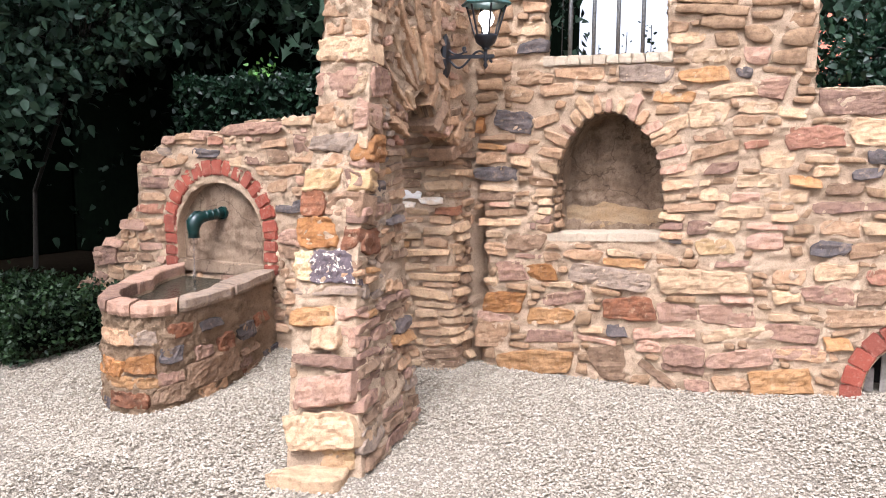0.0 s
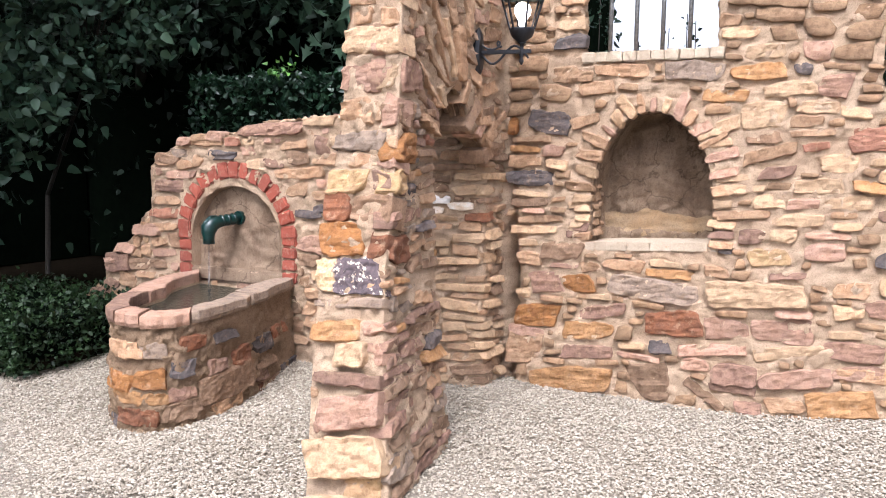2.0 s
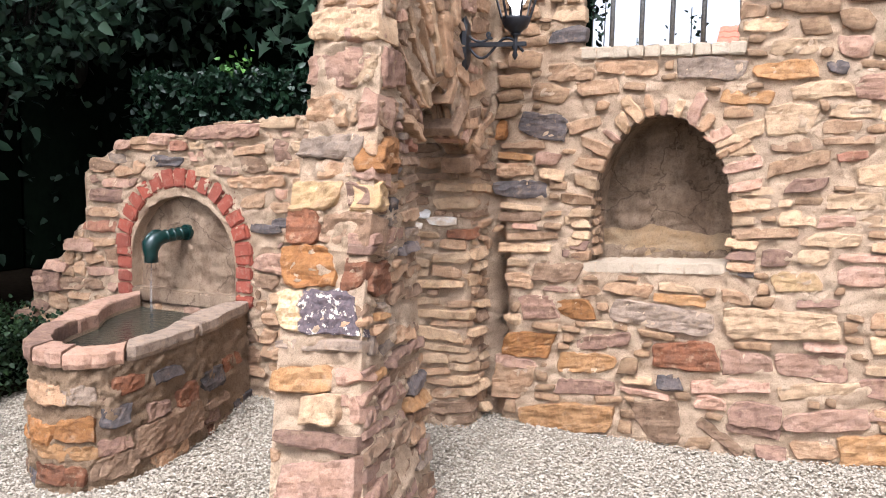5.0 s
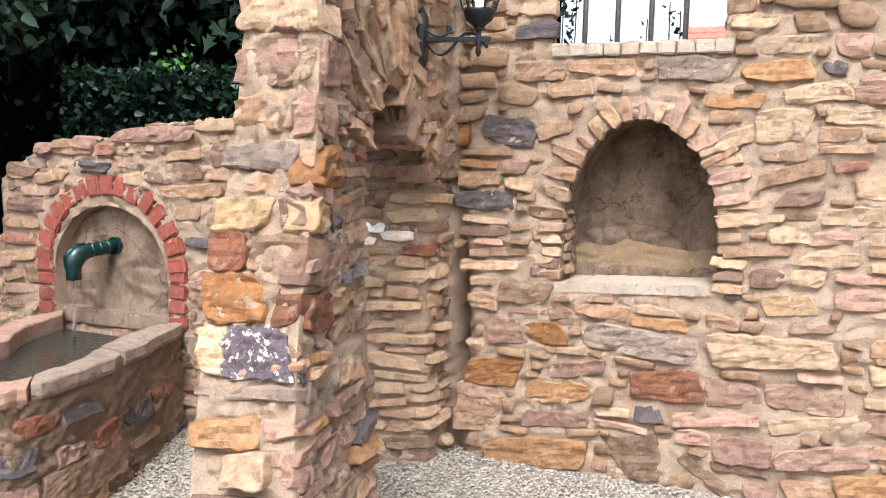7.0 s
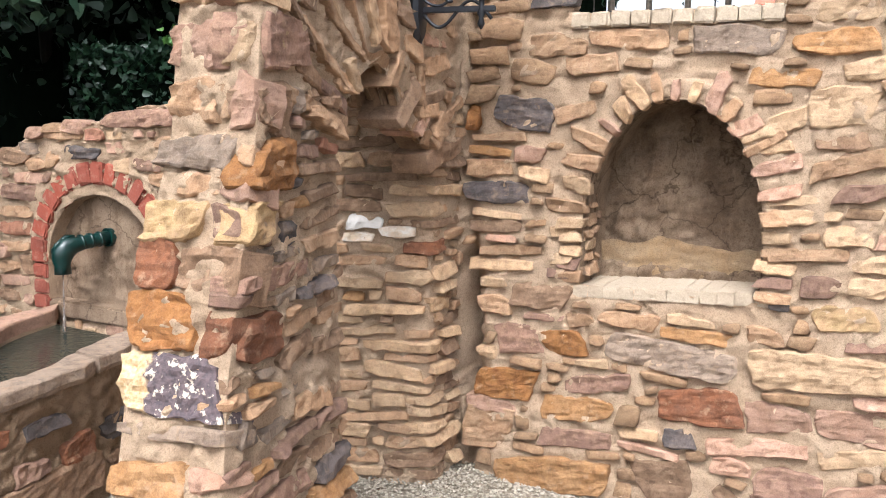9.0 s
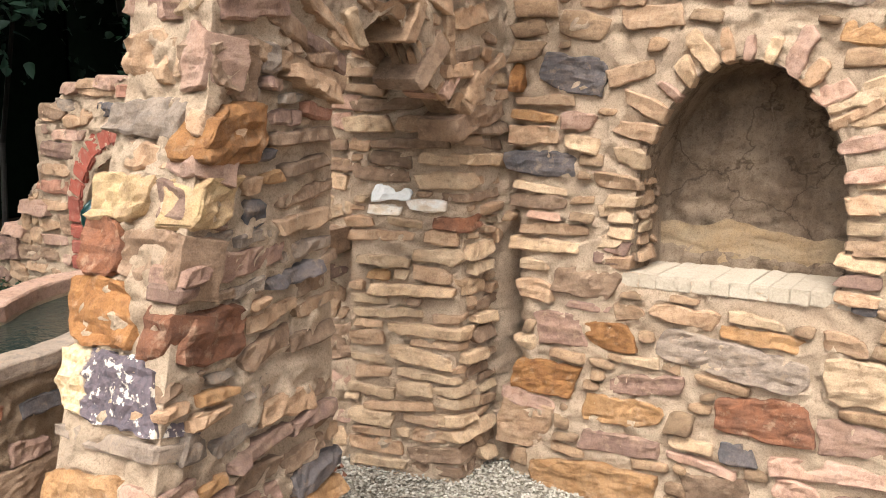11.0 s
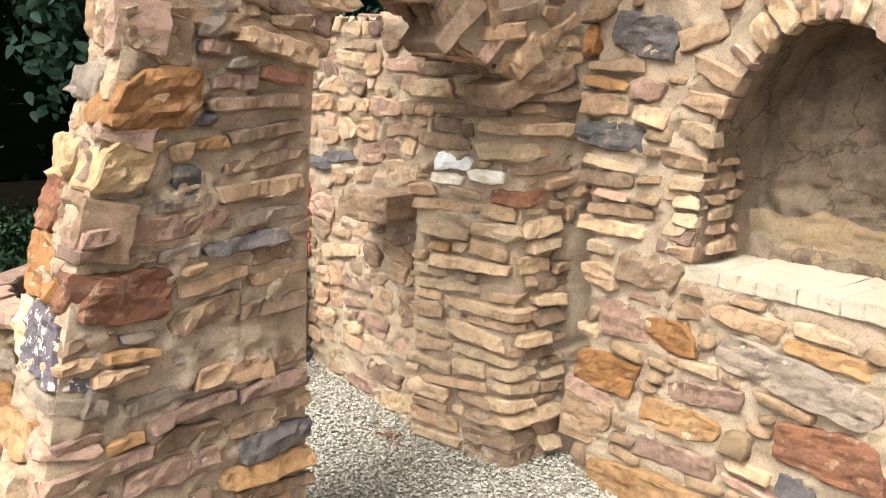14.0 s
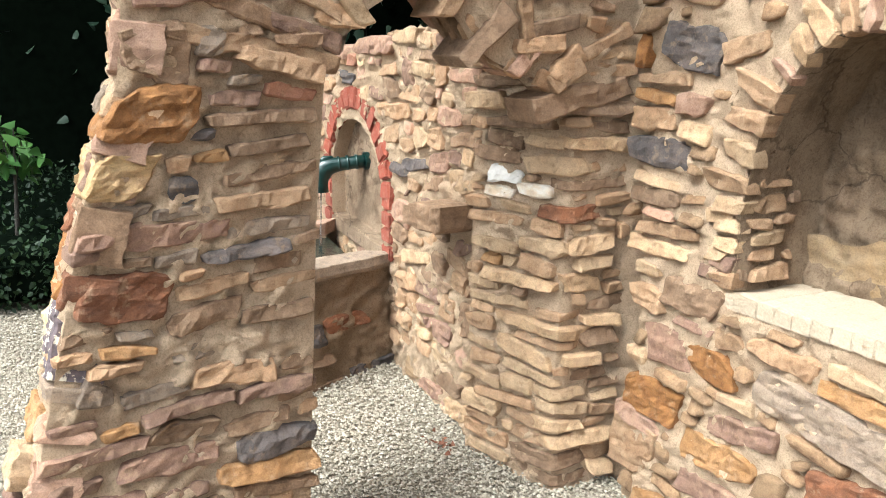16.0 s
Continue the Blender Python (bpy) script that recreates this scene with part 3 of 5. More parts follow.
# floor of the niche and window sill: pale bricks on edge
for k in range(12):
    me = brick_shape(0.0605, 0.05, 0.33, 0.003, k)
    piece("brick", me, pose(-1.655 + 0.0615 * k + 0.03, 5.290, SILL - 0.028 + 0.0035 * k, 0, 0, random.uniform(-1, 1)), wall_main, PALE_BRICK)
for k in range(10):
    me = brick_shape(0.071, 0.058, 0.44, 0.006, 30 + k)
    piece("brick", me, pose(-1.70 + 0.0765 * k + 0.037, 5.27, 1.925, 0, random.uniform(-1.5, 1.5), 0), wall_main, PALE_BRICK)

# cellar arch: brick ring, near-black panel as the shade inside, grey boards
for k in range(13):
    a = radians(180 - 15 * k + 3)
    me = brick_shape(0.105, 0.10, 0.2, 0.007, 60 + k)
    piece("brick", me, pose(0.44 + 0.39 * math.cos(a), 5.275, 0.13 + 0.39 * math.sin(a), 0, -math.degrees(a), 0), wall_main, RED_BRICK)
cellar = tagged(part("cellar_shade_panel", box_bm(0.05, 5.62, -0.03, 0.83, 5.65, 0.52), CELLAR_SHADE, wall_main), "near-black panel painted as the shade inside the cellar")
gate = tagged(new("cellar_gate"), "grey weathered upright boards behind the brick arch", "gate")
gate.location = (0.454, 5.53, 0.1)
for k in range(9):
    x = -0.32 + 0.08 * k
    part("board", box_bm(x - 0.025, -0.012, 0, x + 0.025, 0.012, max(0.08, cellar_top(x + 0.44) - 0.09), 0.004), GREY_WOOD, gate)

# the whole wall stands a little further back
wall_main.matrix_world = pose(0, 0.09, 0) @ Matrix.Diagonal((1.033, 1, 1.01, 1))

# window bars
bars = tagged(new("window_grille"), "plain grey steel bars standing upright in a window opening", "grille")
bars.location = (-1.397, 5.58, 1.975)
for k in range(4):
    part("bar", tube([(-0.262 + 0.153 * k, 0, 0), (-0.262 + 0.153 * k, 0, 0.60)], 0.0125, 12), GREY_STEEL, bars, smooth=True)

# ---- cross wall: pillar, passage and pier ----
v, f = [], []
zero, high = (lambda u: -0.03), (lambda u: WALL_TOP)
patch(v, f, pillar_front, spread(0, 0.36, 0.018), zero, high, 130, 0.016, pin=True)
patch(v, f, pillar_side, spread(0, 0.66, 0.018), zero, high, 130, 0.016, pin=True)
patch(v, f, pillar_back, spread(0, 0.40), zero, high, 60, 0.012, pin=True)
patch(v, f, pillar_left, spread(0, 0.66, 0.05), zero, high, 60, 0.012, pin=True)
patch(v, f, pier_front, spread(0, 0.44, 0.02), zero, high, 120, 0.014, pin=True)
patch(v, f, pier_side, spread(0, 0.34), zero, high, 80, 0.012, pin=True)
patch(v, f, lofted(PIER_B, PIER_L, 0.6), spread(0, 0.6, 0.1), zero, high, 20, 0.0)
ARCH = [(0.44, 1.46), (0.49, 1.51), (0.57, 1.59), (0.64, 1.67), (0.71, 1.72), (0.79, 1.73), (0.86, 1.67), (0.96, 1.55), (1.10, 1.49), (1.37, 1.43)]


def arch_top(u):
    for (a, za), (b2, zb) in zip(ARCH, ARCH[1:]):
        if u <= b2:
            return za + (zb - za) * max(0.0, (u - a) / (b2 - a))
    return ARCH[-1][1]


patch(v, f, over_side, spread(0.44, 1.44, 0.025), arch_top, high, 50, 0.016)
over_far = lambda u, w: tuple(Vector(over_side(u, w)) + Vector((-0.40, -0.07, 0)))
patch(v, f, lambda u, w: over_far(1.44 - u, w), spread(0, 1.0, 0.05), lambda u: arch_top(1.44 - u) + 0.18, high, 30, 0.012)
soffit = lambda u, w: tuple(Vector(over_side(u, arch_top(u))) + Vector((-0.40, -0.07, 0)) * w + Vector((0, 0, 0.18 * w + 0.02 * math.sin(9 * u + 4 * w))))
patch(v, f, soffit, spread(0.44, 1.40, 0.025), lambda u: 0, lambda u: 1.0, 16, 0.02)
top = [Vector(over_side(0, WALL_TOP)), Vector(over_side(1.5, WALL_TOP)), Vector(over_far(1.5, WALL_TOP)), Vector(over_far(0, WALL_TOP))]
n = len(v)
v += top
f.append((n, n + 1, n + 2, n + 3))
cross = tagged(mesh_object("wall_cross", v, f, MORTAR, None, "ruined sandstone cross wall with battered pillar and broken arch"), category="wall", kind="structure")

# ---- fountain wall ----
TOPLINE = [(-5.7, 0.15), (-5.42, 0.30), (-5.30, 0.40), (-5.22, 0.60), (-5.08, 0.66), (-4.93, 0.80), (-4.78, 0.98), (-4.76, 1.26), (-4.58, 1.38), (-4.44, 1.45), (-4.05, 1.47), (-3.93, 1.52), (-3.66, 1.555), (-3.2, 1.58), (-2.6, 1.60)]


def fountain_top(u):
    for (a, za), (b2, zb) in zip(TOPLINE, TOPLINE[1:]):
        if u <= b2:
            return za + (zb - za) * max(0.0, (u - a) / (b2 - a))
    return 1.6


FN_U, FN_R, FN_Z, FN_SILL = -4.005, 0.395, 0.745, 0.57
panel_top = lambda u: FN_Z + math.sqrt(max(0.0, FN_R ** 2 - (u - FN_U) ** 2))
v, f = [], []
patch(v, f, fountain_face, spread(-5.7, FN_U - FN_R), zero, fountain_top, 50, 0.016)
patch(v, f, fountain_face, spread(FN_U - FN_R, FN_U + FN_R, 0.02), zero, lambda u: FN_SILL, 20, 0.014)
patch(v, f, fountain_face, spread(FN_U - FN_R, FN_U + FN_R, 0.02), panel_top, fountain_top, 24, 0.014)
patch(v, f, fountain_face, spread(FN_U + FN_R, -2.56), zero, fountain_top, 54, 0.016)
patch(v, f, lambda u, w: (u, 5.0 + w, fountain_top(u)), spread(-5.7, -2.64), lambda u: 0, lambda u: 0.4, 12, 0.02)
patch(v, f, lambda u, w: (-2.55 - u, 5.4, w), spread(0, 3.15, 0.1), zero, lambda u: fountain_top(-2.55 - u), 20, 0.02)
for k in range(25):
    a = math.pi * k / 24
    x, z = FN_U - FN_R * math.cos(a), FN_Z + FN_R * math.sin(a)
    v += [Vector((x, 4.99, z)), Vector((x, 5.10, z))]
n = len(v) - 50
f += [(n + 2 * k, n + 2 * k + 1, n + 2 * k + 3, n + 2 * k + 2) for k in range(24)]
n = len(v)
for x in (FN_U - FN_R, FN_U + FN_R):
    v += [Vector((x, 4.99, FN_SILL)), Vector((x, 5.10, FN_SILL)), Vector((x, 5.10, FN_Z)), Vector((x, 4.99, FN_Z))]
f += [(n, n + 1, n + 2, n + 3), (n + 4, n + 5, n + 6, n + 7)]
wall_fountain = tagged(mesh_object("wall_fountain", v, f, MORTAR, None, "low ruined sandstone wall with a stepped broken top"), category="wall", kind="structure")
v, f = [], []
patch(v, f, lambda u, w: (u, 5.07, w), spread(FN_U - FN_R - 0.02, FN_U + FN_R + 0.02, 0.03), lambda u: FN_SILL - 0.05, lambda u: FN_Z + FN_R + 0.02, 26, 0.012)
mesh_object("niche_panel", v, f, FOUNTAIN_PLASTER, wall_fountain, "pale plastered niche panel")
part("niche_ledge", box_bm(FN_U - FN_R - 0.01, 4.985, FN_SILL - 0.09, FN_U + FN_R + 0.01, 5.10, FN_SILL, 0.012), FOUNTAIN_PLASTER, wall_fountain, "cast ledge under the niche")
ring_r = FN_R + 0.063
for k in range(23):
    if k < 4 or k > 18:
        row = k if k < 4 else 22 - k
        side = -1 if k < 4 else 1
        m = pose(FN_U + side * ring_r, 4.98, FN_SILL - 0.02 + 0.082 * row, 0, 0, 0)
    else:
        a = math.pi * (1 - (k - 3.5) / 15.0)
        m = pose(FN_U + ring_r * math.cos(a), 4.973, FN_Z + 0.06 + ring_r * 0.97 * math.sin(a), 0, -math.degrees(a), 0)
    piece("brick", brick_shape(0.112, 0.076 if k < 4 or k > 18 else 0.084, 0.16, 0.010, 90 + k), m, wall_fountain, RED_BRICK)

wall_fountain.matrix_world = pose(0, 0.07, 0) @ Matrix.Diagonal((1.025, 1, 1.012, 1))

# ---- fountain basin ----
OUTLINE = [(-3.63, 5.08), (-3.51, 4.72), (-3.40, 4.38), (-3.33, 4.05), (-3.34, 3.82), (-3.42, 3.69), (-3.56, 3.65), (-3.72, 3.70), (-3.90, 3.86), (-4.14, 4.22), (-4.36, 4.62), (-4.46, 5.08)]


def curve_at(k):
    """A smooth line through the outline, k from 0 to 1."""
    n = len(OUTLINE) - 1
    i = min(int(k * n), n - 1)
    q = k * n - i
    p = [Vector((*OUTLINE[max(0, min(n, i + d))], 0)) for d in (-1, 0, 1, 2)]
    return 0.5 * (2 * p[1] + (p[2] - p[0]) * q + (2 * p[0] - 5 * p[1] + 4 * p[2] - p[3]) * q * q + (3 * p[1] - p[0] - 3 * p[2] + p[3]) * q ** 3)


MID = Vector((-3.9, 4.5, 0))


def basin_side(u, v):
    """u from 0 at the wall to 3.6 at the wall again, round the front."""
    p = curve_at(1 - max(0.0, min(1.0, u / 3.6)))
    d = (p - MID).normalized() * 0.015 * (1 - v / 0.47)
    return (p.x + d.x, p.y + d.y, v)


def ring(k, grow, z):
    p = curve_at(k)
    d = (MID - p)
    d.z = 0
    q = p + d.normalized() * grow
    return (q.x, q.y, z)


RIM = 0.555
v, f = [], []
patch(v, f, basin_side, spread(0, 3.6), lambda u: -0.08, lambda u: RIM - 0.06, 24, 0.014)
basin_top = len(v)
for k in range(61):
    v += [Vector(ring(k / 60, 0.02, RIM - 0.07)), Vector(ring(k / 60, 0.15, RIM - 0.07)), Vector(ring(k / 60, 0.17, 0.15))]
f += [(basin_top + 3 * k + j, basin_top + 3 * k + j + 1, basin_top + 3 * k + j + 4, basin_top + 3 * k + j + 3) for k in range(60) for j in range(2)]
basin = tagged(mesh_object("fountain_basin", v, f, BASIN_MORTAR, None, "rounded stone fountain trough with flat slab rim, full of water"), category="fountain")
bounds = [0, 0.17, 0.34, 0.49, 0.60, 0.78, 1.0]
for a, b2 in zip(bounds, bounds[1:]):
    verts, faces, steps, rng = [], [], 8, random.Random(int(a * 1000))
    lift = rng.uniform(-0.006, 0.008)
    for i in range(steps + 1):
        k = a + 0.003 + (b2 - a - 0.006) * i / steps
        out, inn = -0.035 + rng.uniform(-0.012, 0.012), 0.145 + rng.uniform(-0.012, 0.012)
        if i in (0, steps):
            out += 0.008
        for g, z in ((out + 0.01, -0.066), (out, -0.045), (out + 0.004, -0.004), (out + 0.012, 0.001), ((out + inn) / 2, 0.004), (inn - 0.008, 0.001), (inn, -0.008), (inn, -0.07)):
            x, y, zz = ring(k, g, RIM + z + lift + (rng.uniform(-0.003, 0.003) if z > -0.02 else 0))
            verts.append((x, y, zz))
    for i in range(steps):
        for j in range(7):
            q = i * 8 + j
            faces.append((q, q + 8, q + 9, q + 1))
    faces += [tuple(range(8)), tuple(range(steps * 8 + 7, steps * 8 - 1, -1))]
    mesh_object("rim_slab", verts, faces, STONE[rng.choice(["pink", "mauve", "grey", "pink"])], basin, smooth=False)
pool_v = [Vector(ring(k / 40, 0.14, RIM - 0.085)) for k in range(41)]
pool = mesh_object("water", pool_v, [tuple(range(41))], WATER, basin, "dark still water")

# spout: fluted green pipe with a hooked head
spout = tagged(new("water_spout"), "dark green enamelled cast iron spout on the niche panel", "spout")
spout.location = (-4.125, 5.13, 0.93)
path = [(0, 0, 0), (-0.015, -0.07, -0.008), (-0.036, -0.135, -0.018), (-0.05, -0.172, -0.024), (-0.062, -0.205, -0.034), (-0.069, -0.226, -0.062), (-0.068, -0.232, -0.095), (-0.065, -0.232, -0.125), (-0.064, -0.232, -0.165)]
pipe = part("pipe", tube(path, [0.036, 0.034, 0.036, 0.044, 0.054, 0.056, 0.046, 0.038, 0.041], 16), GREEN_METAL, spout, smooth=True)
for k in range(3):
    y = -0.045 - 0.045 * k
    part("collar", tube([(y * 0.27, y, 0.1 * y), (y * 0.27 - 0.002, y - 0.012, 0.1 * y - 0.001)], 0.040, 16), GREEN_METAL, pipe, smooth=True)
part("knee_ridge", tube([(-0.050, -0.168, 0.018), (-0.064, -0.21, 0.014), (-0.077, -0.25, -0.02), (-0.082, -0.276, -0.06)], [0.008, 0.014, 0.014, 0.006], 8), GREEN_METAL, pipe, smooth=True)
part("rosette", tube([(0, 0.012, 0), (-0.002, -0.012, 0)], 0.048, 16), GREEN_METAL, spout)
stream = tagged(part("water_jet", tube([(-4.189, 4.898, 0.77), (-4.190, 4.896, 0.67), (-4.189, 4.893, 0.56), (-4.187, 4.89, 0.475)], [0.003, 0.004, 0.005, 0.009], 8), SPRAY, None, "thin broken stream of water falling into the trough", True), category="water")

# ---- lantern ----
lantern = tagged(new("wall_lantern"), "black iron wall lantern with green hood and lit bulb", "lantern")
lantern.matrix_world = Matrix.Translation(Vector(over_side(1.06, 1.945)) + Vector((0.01, 0, 0))) @ Matrix.Rotation(radians(9), 4, "Z") @ Matrix.Scale(1.3, 4)
part("wall_plate", turned([(0.0, -0.012), (0.045, -0.012), (0.05, 0.0), (0.038, 0.012), (0.0, 0.016)], 24, (0, 0, 0)), BLACK_IRON, lantern).matrix_local = Matrix.Translation((0.0, 0, 0.0)) @ Matrix.Rotation(radians(90), 4, "Y") @ Matrix.Diagonal((2.1, 1, 1, 1))
arm = part("arm", box_bm(0.01, -0.008, -0.008, 0.225, 0.008, 0.008, 0.002), BLACK_IRON, lantern)
part("scroll", tube([(0.02 + 0.05 * (1 - math.exp(-k / 6)) * 1.6 + 0.024 * math.cos(k * 0.55 + 2.4) * math.exp(-k / 14), 0, 0.03 + 0.026 * math.sin(k * 0.55 + 2.4) * math.exp(-k / 14)) for k in range(18)], 0.0045, 8), BLACK_IRON, arm, smooth=True)
part("scroll", tube([(0.015 + 0.0125 * k, 0, -0.012 - 0.036 * math.sin(k * 0.42)) for k in range(17)], 0.005, 8), BLACK_IRON, arm, smooth=True)
part("finial", turned([(0.003, -0.055), (0.011, -0.04), (0.006, -0.024), (0.012, -0.012), (0.008, 0.012), (0.008, 0.028), (0.02, 0.036)], 14, (0.185, 0, 0)), BLACK_IRON, lantern, smooth=True)
part("cup", turned([(0.012, 0.03), (0.018, 0.04), (0.042, 0.058), (0.05, 0.078), (0.052, 0.086), (0.052, 0.094)], 18, (0.185, 0, 0)), BLACK_IRON, lantern, smooth=True)
glazing = part("glazing", turned([(0.05, 0.094), (0.09, 0.222)], 6, (0.185, 0, 0)), GLASS, lantern)
for k in range(6):
    a = 2 * math.pi * k / 6
    c, s = math.cos(a), math.sin(a)
    part("glazing_bar", tube([(0.185 + 0.051 * c, 0.051 * s, 0.09), (0.185 + 0.092 * c, 0.092 * s, 0.225)], 0.005, 6), BLACK_IRON, glazing)
part("hood", turned([(0.11, 0.218), (0.116, 0.226), (0.10, 0.24), (0.075, 0.262), (0.05, 0.285), (0.03, 0.292), (0.026, 0.31), (0.012, 0.33), (0.004, 0.36)], 6, (0.185, 0, 0)), COPPER_GREEN, lantern, "dark green painted hood")
part("bulb", turned([(0.012, 0.10), (0.016, 0.128), (0.03, 0.15), (0.034, 0.168), (0.026, 0.19), (0.006, 0.2)], 16, (0.185, 0, 0)), BULB, lantern, "glowing white bulb", True)

# ---- planting and distance ----
OVAL = [(0, 0), (0.15, 0.62), (0.42, 1.0), (0.75, 0.72), (1.0, 0)]
LOBED = [(0, 0), (0.05, 0.75), (0.28, 0.45), (0.55, 1.25), (0.62, 0.42), (1.0, 0)]


def leaf_cloud(name, points, size, mat, parent, seed, long=1.5, droop=0.3, lobed=False):
    """Many small folded leaves at the given points, one mesh."""
    rng = np.random.default_rng(seed)
    p = np.array(points)
    n = len(p)
    d = rng.normal(size=(n, 3))
    d[:, 2] -= droop
    d /= np.linalg.norm(d, axis=1)[:, None]
    s = np.cross(d, rng.normal(size=(n, 3)))
    s /= np.linalg.norm(s, axis=1)[:, None]
    up = np.cross(d, s)
    l = (size * rng.uniform(0.6, 1.3, n))[:, None]
    w = l / long / 2
    half = LOBED if lobed else OVAL
    rim = half + [(a, -b2) for a, b2 in reversed(half[1:-1])]
    verts = np.stack([p + d * l * 0.42] + [p + d * l * (a - 0.25 * b2 * b2) + s * w * b2 + up * w * (0.35 * abs(b2) - 0.3 * a * a) for a, b2 in rim], 1).reshape(-1, 3)
    k = len(rim)
    tri = np.array([(0, 1 + q, 1 + (q + 1) % k) for q in range(k)])
    faces = (np.arange(n)[:, None, None] * (k + 1) + tri[None]).reshape(-1, 3)
    return mesh_object(name, verts.tolist(), faces.tolist(), mat, parent)


def tree(name, label, base, height, centre, radius, leaves, size, mat, seed, branch_tips=60, girth=1.0):
    """A trunk with limbs and a crown of leaves in clumps round the twig ends."""
    rng = random.Random(seed)
    root = tagged(new(name), label, "tree" if height > 2.5 else "shrub")
    root.location = base
    b0 = Vector(base)
    c = Vector(centre) - b0
    bm = tube([(0, 0, -0.05), (0.03, 0.02, height * 0.3), c * 0.8, c * 1.2], [0.10 * girth, 0.08 * girth, 0.05 * girth, 0.02 * girth], 8)
    tips = []
    for k in range(branch_tips):
        d = Vector((rng.gauss(0, 1), rng.gauss(0, 1), rng.gauss(0, 1)))
        d.normalize()
        r = rng.uniform(0.55, 1.0)
        tip = c + Vector((d.x * radius[0], d.y * radius[1], d.z * radius[2])) * r
        tips.append(tip)
        if k % 2 == 0:
            tube([c * 0.75, c * 0.5 + tip * 0.5 + Vector((0, 0, 0.1)), tip], [0.022 * girth, 0.012 * girth, 0.004], 5, bm)
    part("trunk", bm, BARK, root)
    pts = []
    for k in range(leaves):
        q = rng.choice(tips)
        pts.append(tuple(q + Vector((rng.gauss(0, 1), rng.gauss(0, 1), rng.gauss(0, 0.8))) * 0.16 * max(radius)))
    leaf_cloud("crown", pts, size, mat, root, seed, lobed=name == "maple_tree")
    return root


def hedge(name, label, x0, y0, x1, y1, z0, z1, leaves, size, mat, seed, category="hedge"):
    """A clipped hedge: near-black core painted as its inner shade, leaves all over it."""
    rng = random.Random(seed)
    root = tagged(new(name), label, category)
    root.location = ((x0 + x1) / 2, (y0 + y1) / 2, z0)
    o = Vector(root.location)
    inset = min(0.10, (x1 - x0) / 4, (y1 - y0) / 4)
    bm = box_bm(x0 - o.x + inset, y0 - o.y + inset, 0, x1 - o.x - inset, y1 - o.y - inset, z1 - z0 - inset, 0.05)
    part("shade_core", bm, FOLIAGE_CORE, root)
    pts = []
    for k in range(leaves):
        x, y, z = rng.uniform(x0, x1), rng.uniform(y0, y1), rng.uniform(z0, z1)
        side = rng.random()
        if side < 0.5:
            y = y0 + abs(rng.gauss(0, 0.05))
        elif side < 0.8:
            z = z1 - abs(rng.gauss(0, 0.05)) + 0.05 * noise.noise((x * 3, y * 3, seed))
        else:
            x = x1 - abs(rng.gauss(0, 0.05))
        if category == "hedge" and rng.random() < 0.12 and z > z1 - 0.3:
            z += abs(rng.gauss(0, 0.06)) * (0.5 + noise.noise((x * 5, 0, seed)))
        pts.append((x - o.x, y - o.y, z - o.z))
    leaf_cloud("leaves", pts, size, mat, root, seed)
    return root


# Sheet added over the gravel, dark as the deep shade below the shrubs.
shaded_bed = tagged(part("shaded_bed", box_bm(-9.2, 4.0, -0.05, -4.95, 8.0, 0.03, 0.01), BED_SHADE, None, "near-black ground sheet, the shade under the shrubs put into its colour"), category="soil", kind="structure")
laurel = hedge("laurel_hedge", "dark evergreen clipped hedge behind the low wall", -5.5, 6.0, -2.3, 6.8, 0, 2.0, 13000, 0.055, LEAF_HEDGE, 1)
shoots = random.Random(71)
tagged(leaf_cloud("young_shoots", [(-4.49 + shoots.gauss(0, 0.10) - laurel.location.x, 6.05 + shoots.gauss(0, 0.04) - laurel.location.y, 2.0 + abs(shoots.gauss(0, 0.05))) for k in range(45)], 0.05, LEAF_BRIGHT, laurel, 71), kind="stuff")
hedge("box_hedge", "low dark box hedge along the gravel edge", -6.4, 3.9, -4.85, 5.2, -0.02, 0.36, 7000, 0.035, LEAF_BOX, 2)
hedge("box_hedge", "low dark box hedge along the gravel edge", -8.5, 1.0, -5.2, 3.9, -0.02, 0.36, 7000, 0.04, LEAF_BOX, 3)
# Tall backdrop hedges: the black shade beyond the yard is their colour.
hedge("boundary_hedge", "tall hedge behind the yard, deep shade put into its near-black colour", -9.5, 7.8, -2.6, 9.0, 0, 6.5, 1500, 0.10, LEAF_SHADED, 4)
hedge("boundary_hedge", "tall hedge beside the yard, deep shade put into its near-black colour", -11.5, -3.0, -9.0, 8.0, 0, 7.0, 2500, 0.12, LEAF_SHADED, 5)
tree("broadleaf_tree", "tall dark broadleaf tree in shade", (-8.8, 8.4, 0), 5.0, (-6.9, 6.9, 3.9), (2.3, 1.0, 1.5), 6000, 0.12, LEAF_SHADED, 6, branch_tips=110)
tree("maple_tree", "dark maple tree overhanging the hedge", (-3.2, 8.2, 0), 5.0, (-4.4, 7.4, 3.5), (1.9, 0.7, 1.0), 4200, 0.16, LEAF_BIG, 7, branch_tips=90)
tree("hazel_shrub", "broad-leaved shrub with drooping grey-green leaves", (-8.4, 5.6, 0), 3.0, (-7.0, 5.0, 2.3), (1.0, 0.8, 1.3), 4200, 0.10, LEAF_BIG, 8, branch_tips=80, girth=0.3)
tree("hazel_shrub", "broad-leaved shrub with drooping grey-green leaves", (-8.2, 6.6, 0), 3.0, (-6.2, 5.8, 2.7), (0.9, 0.5, 0.7), 2200, 0.095, LEAF_BIG, 18, branch_tips=50, girth=0.3)
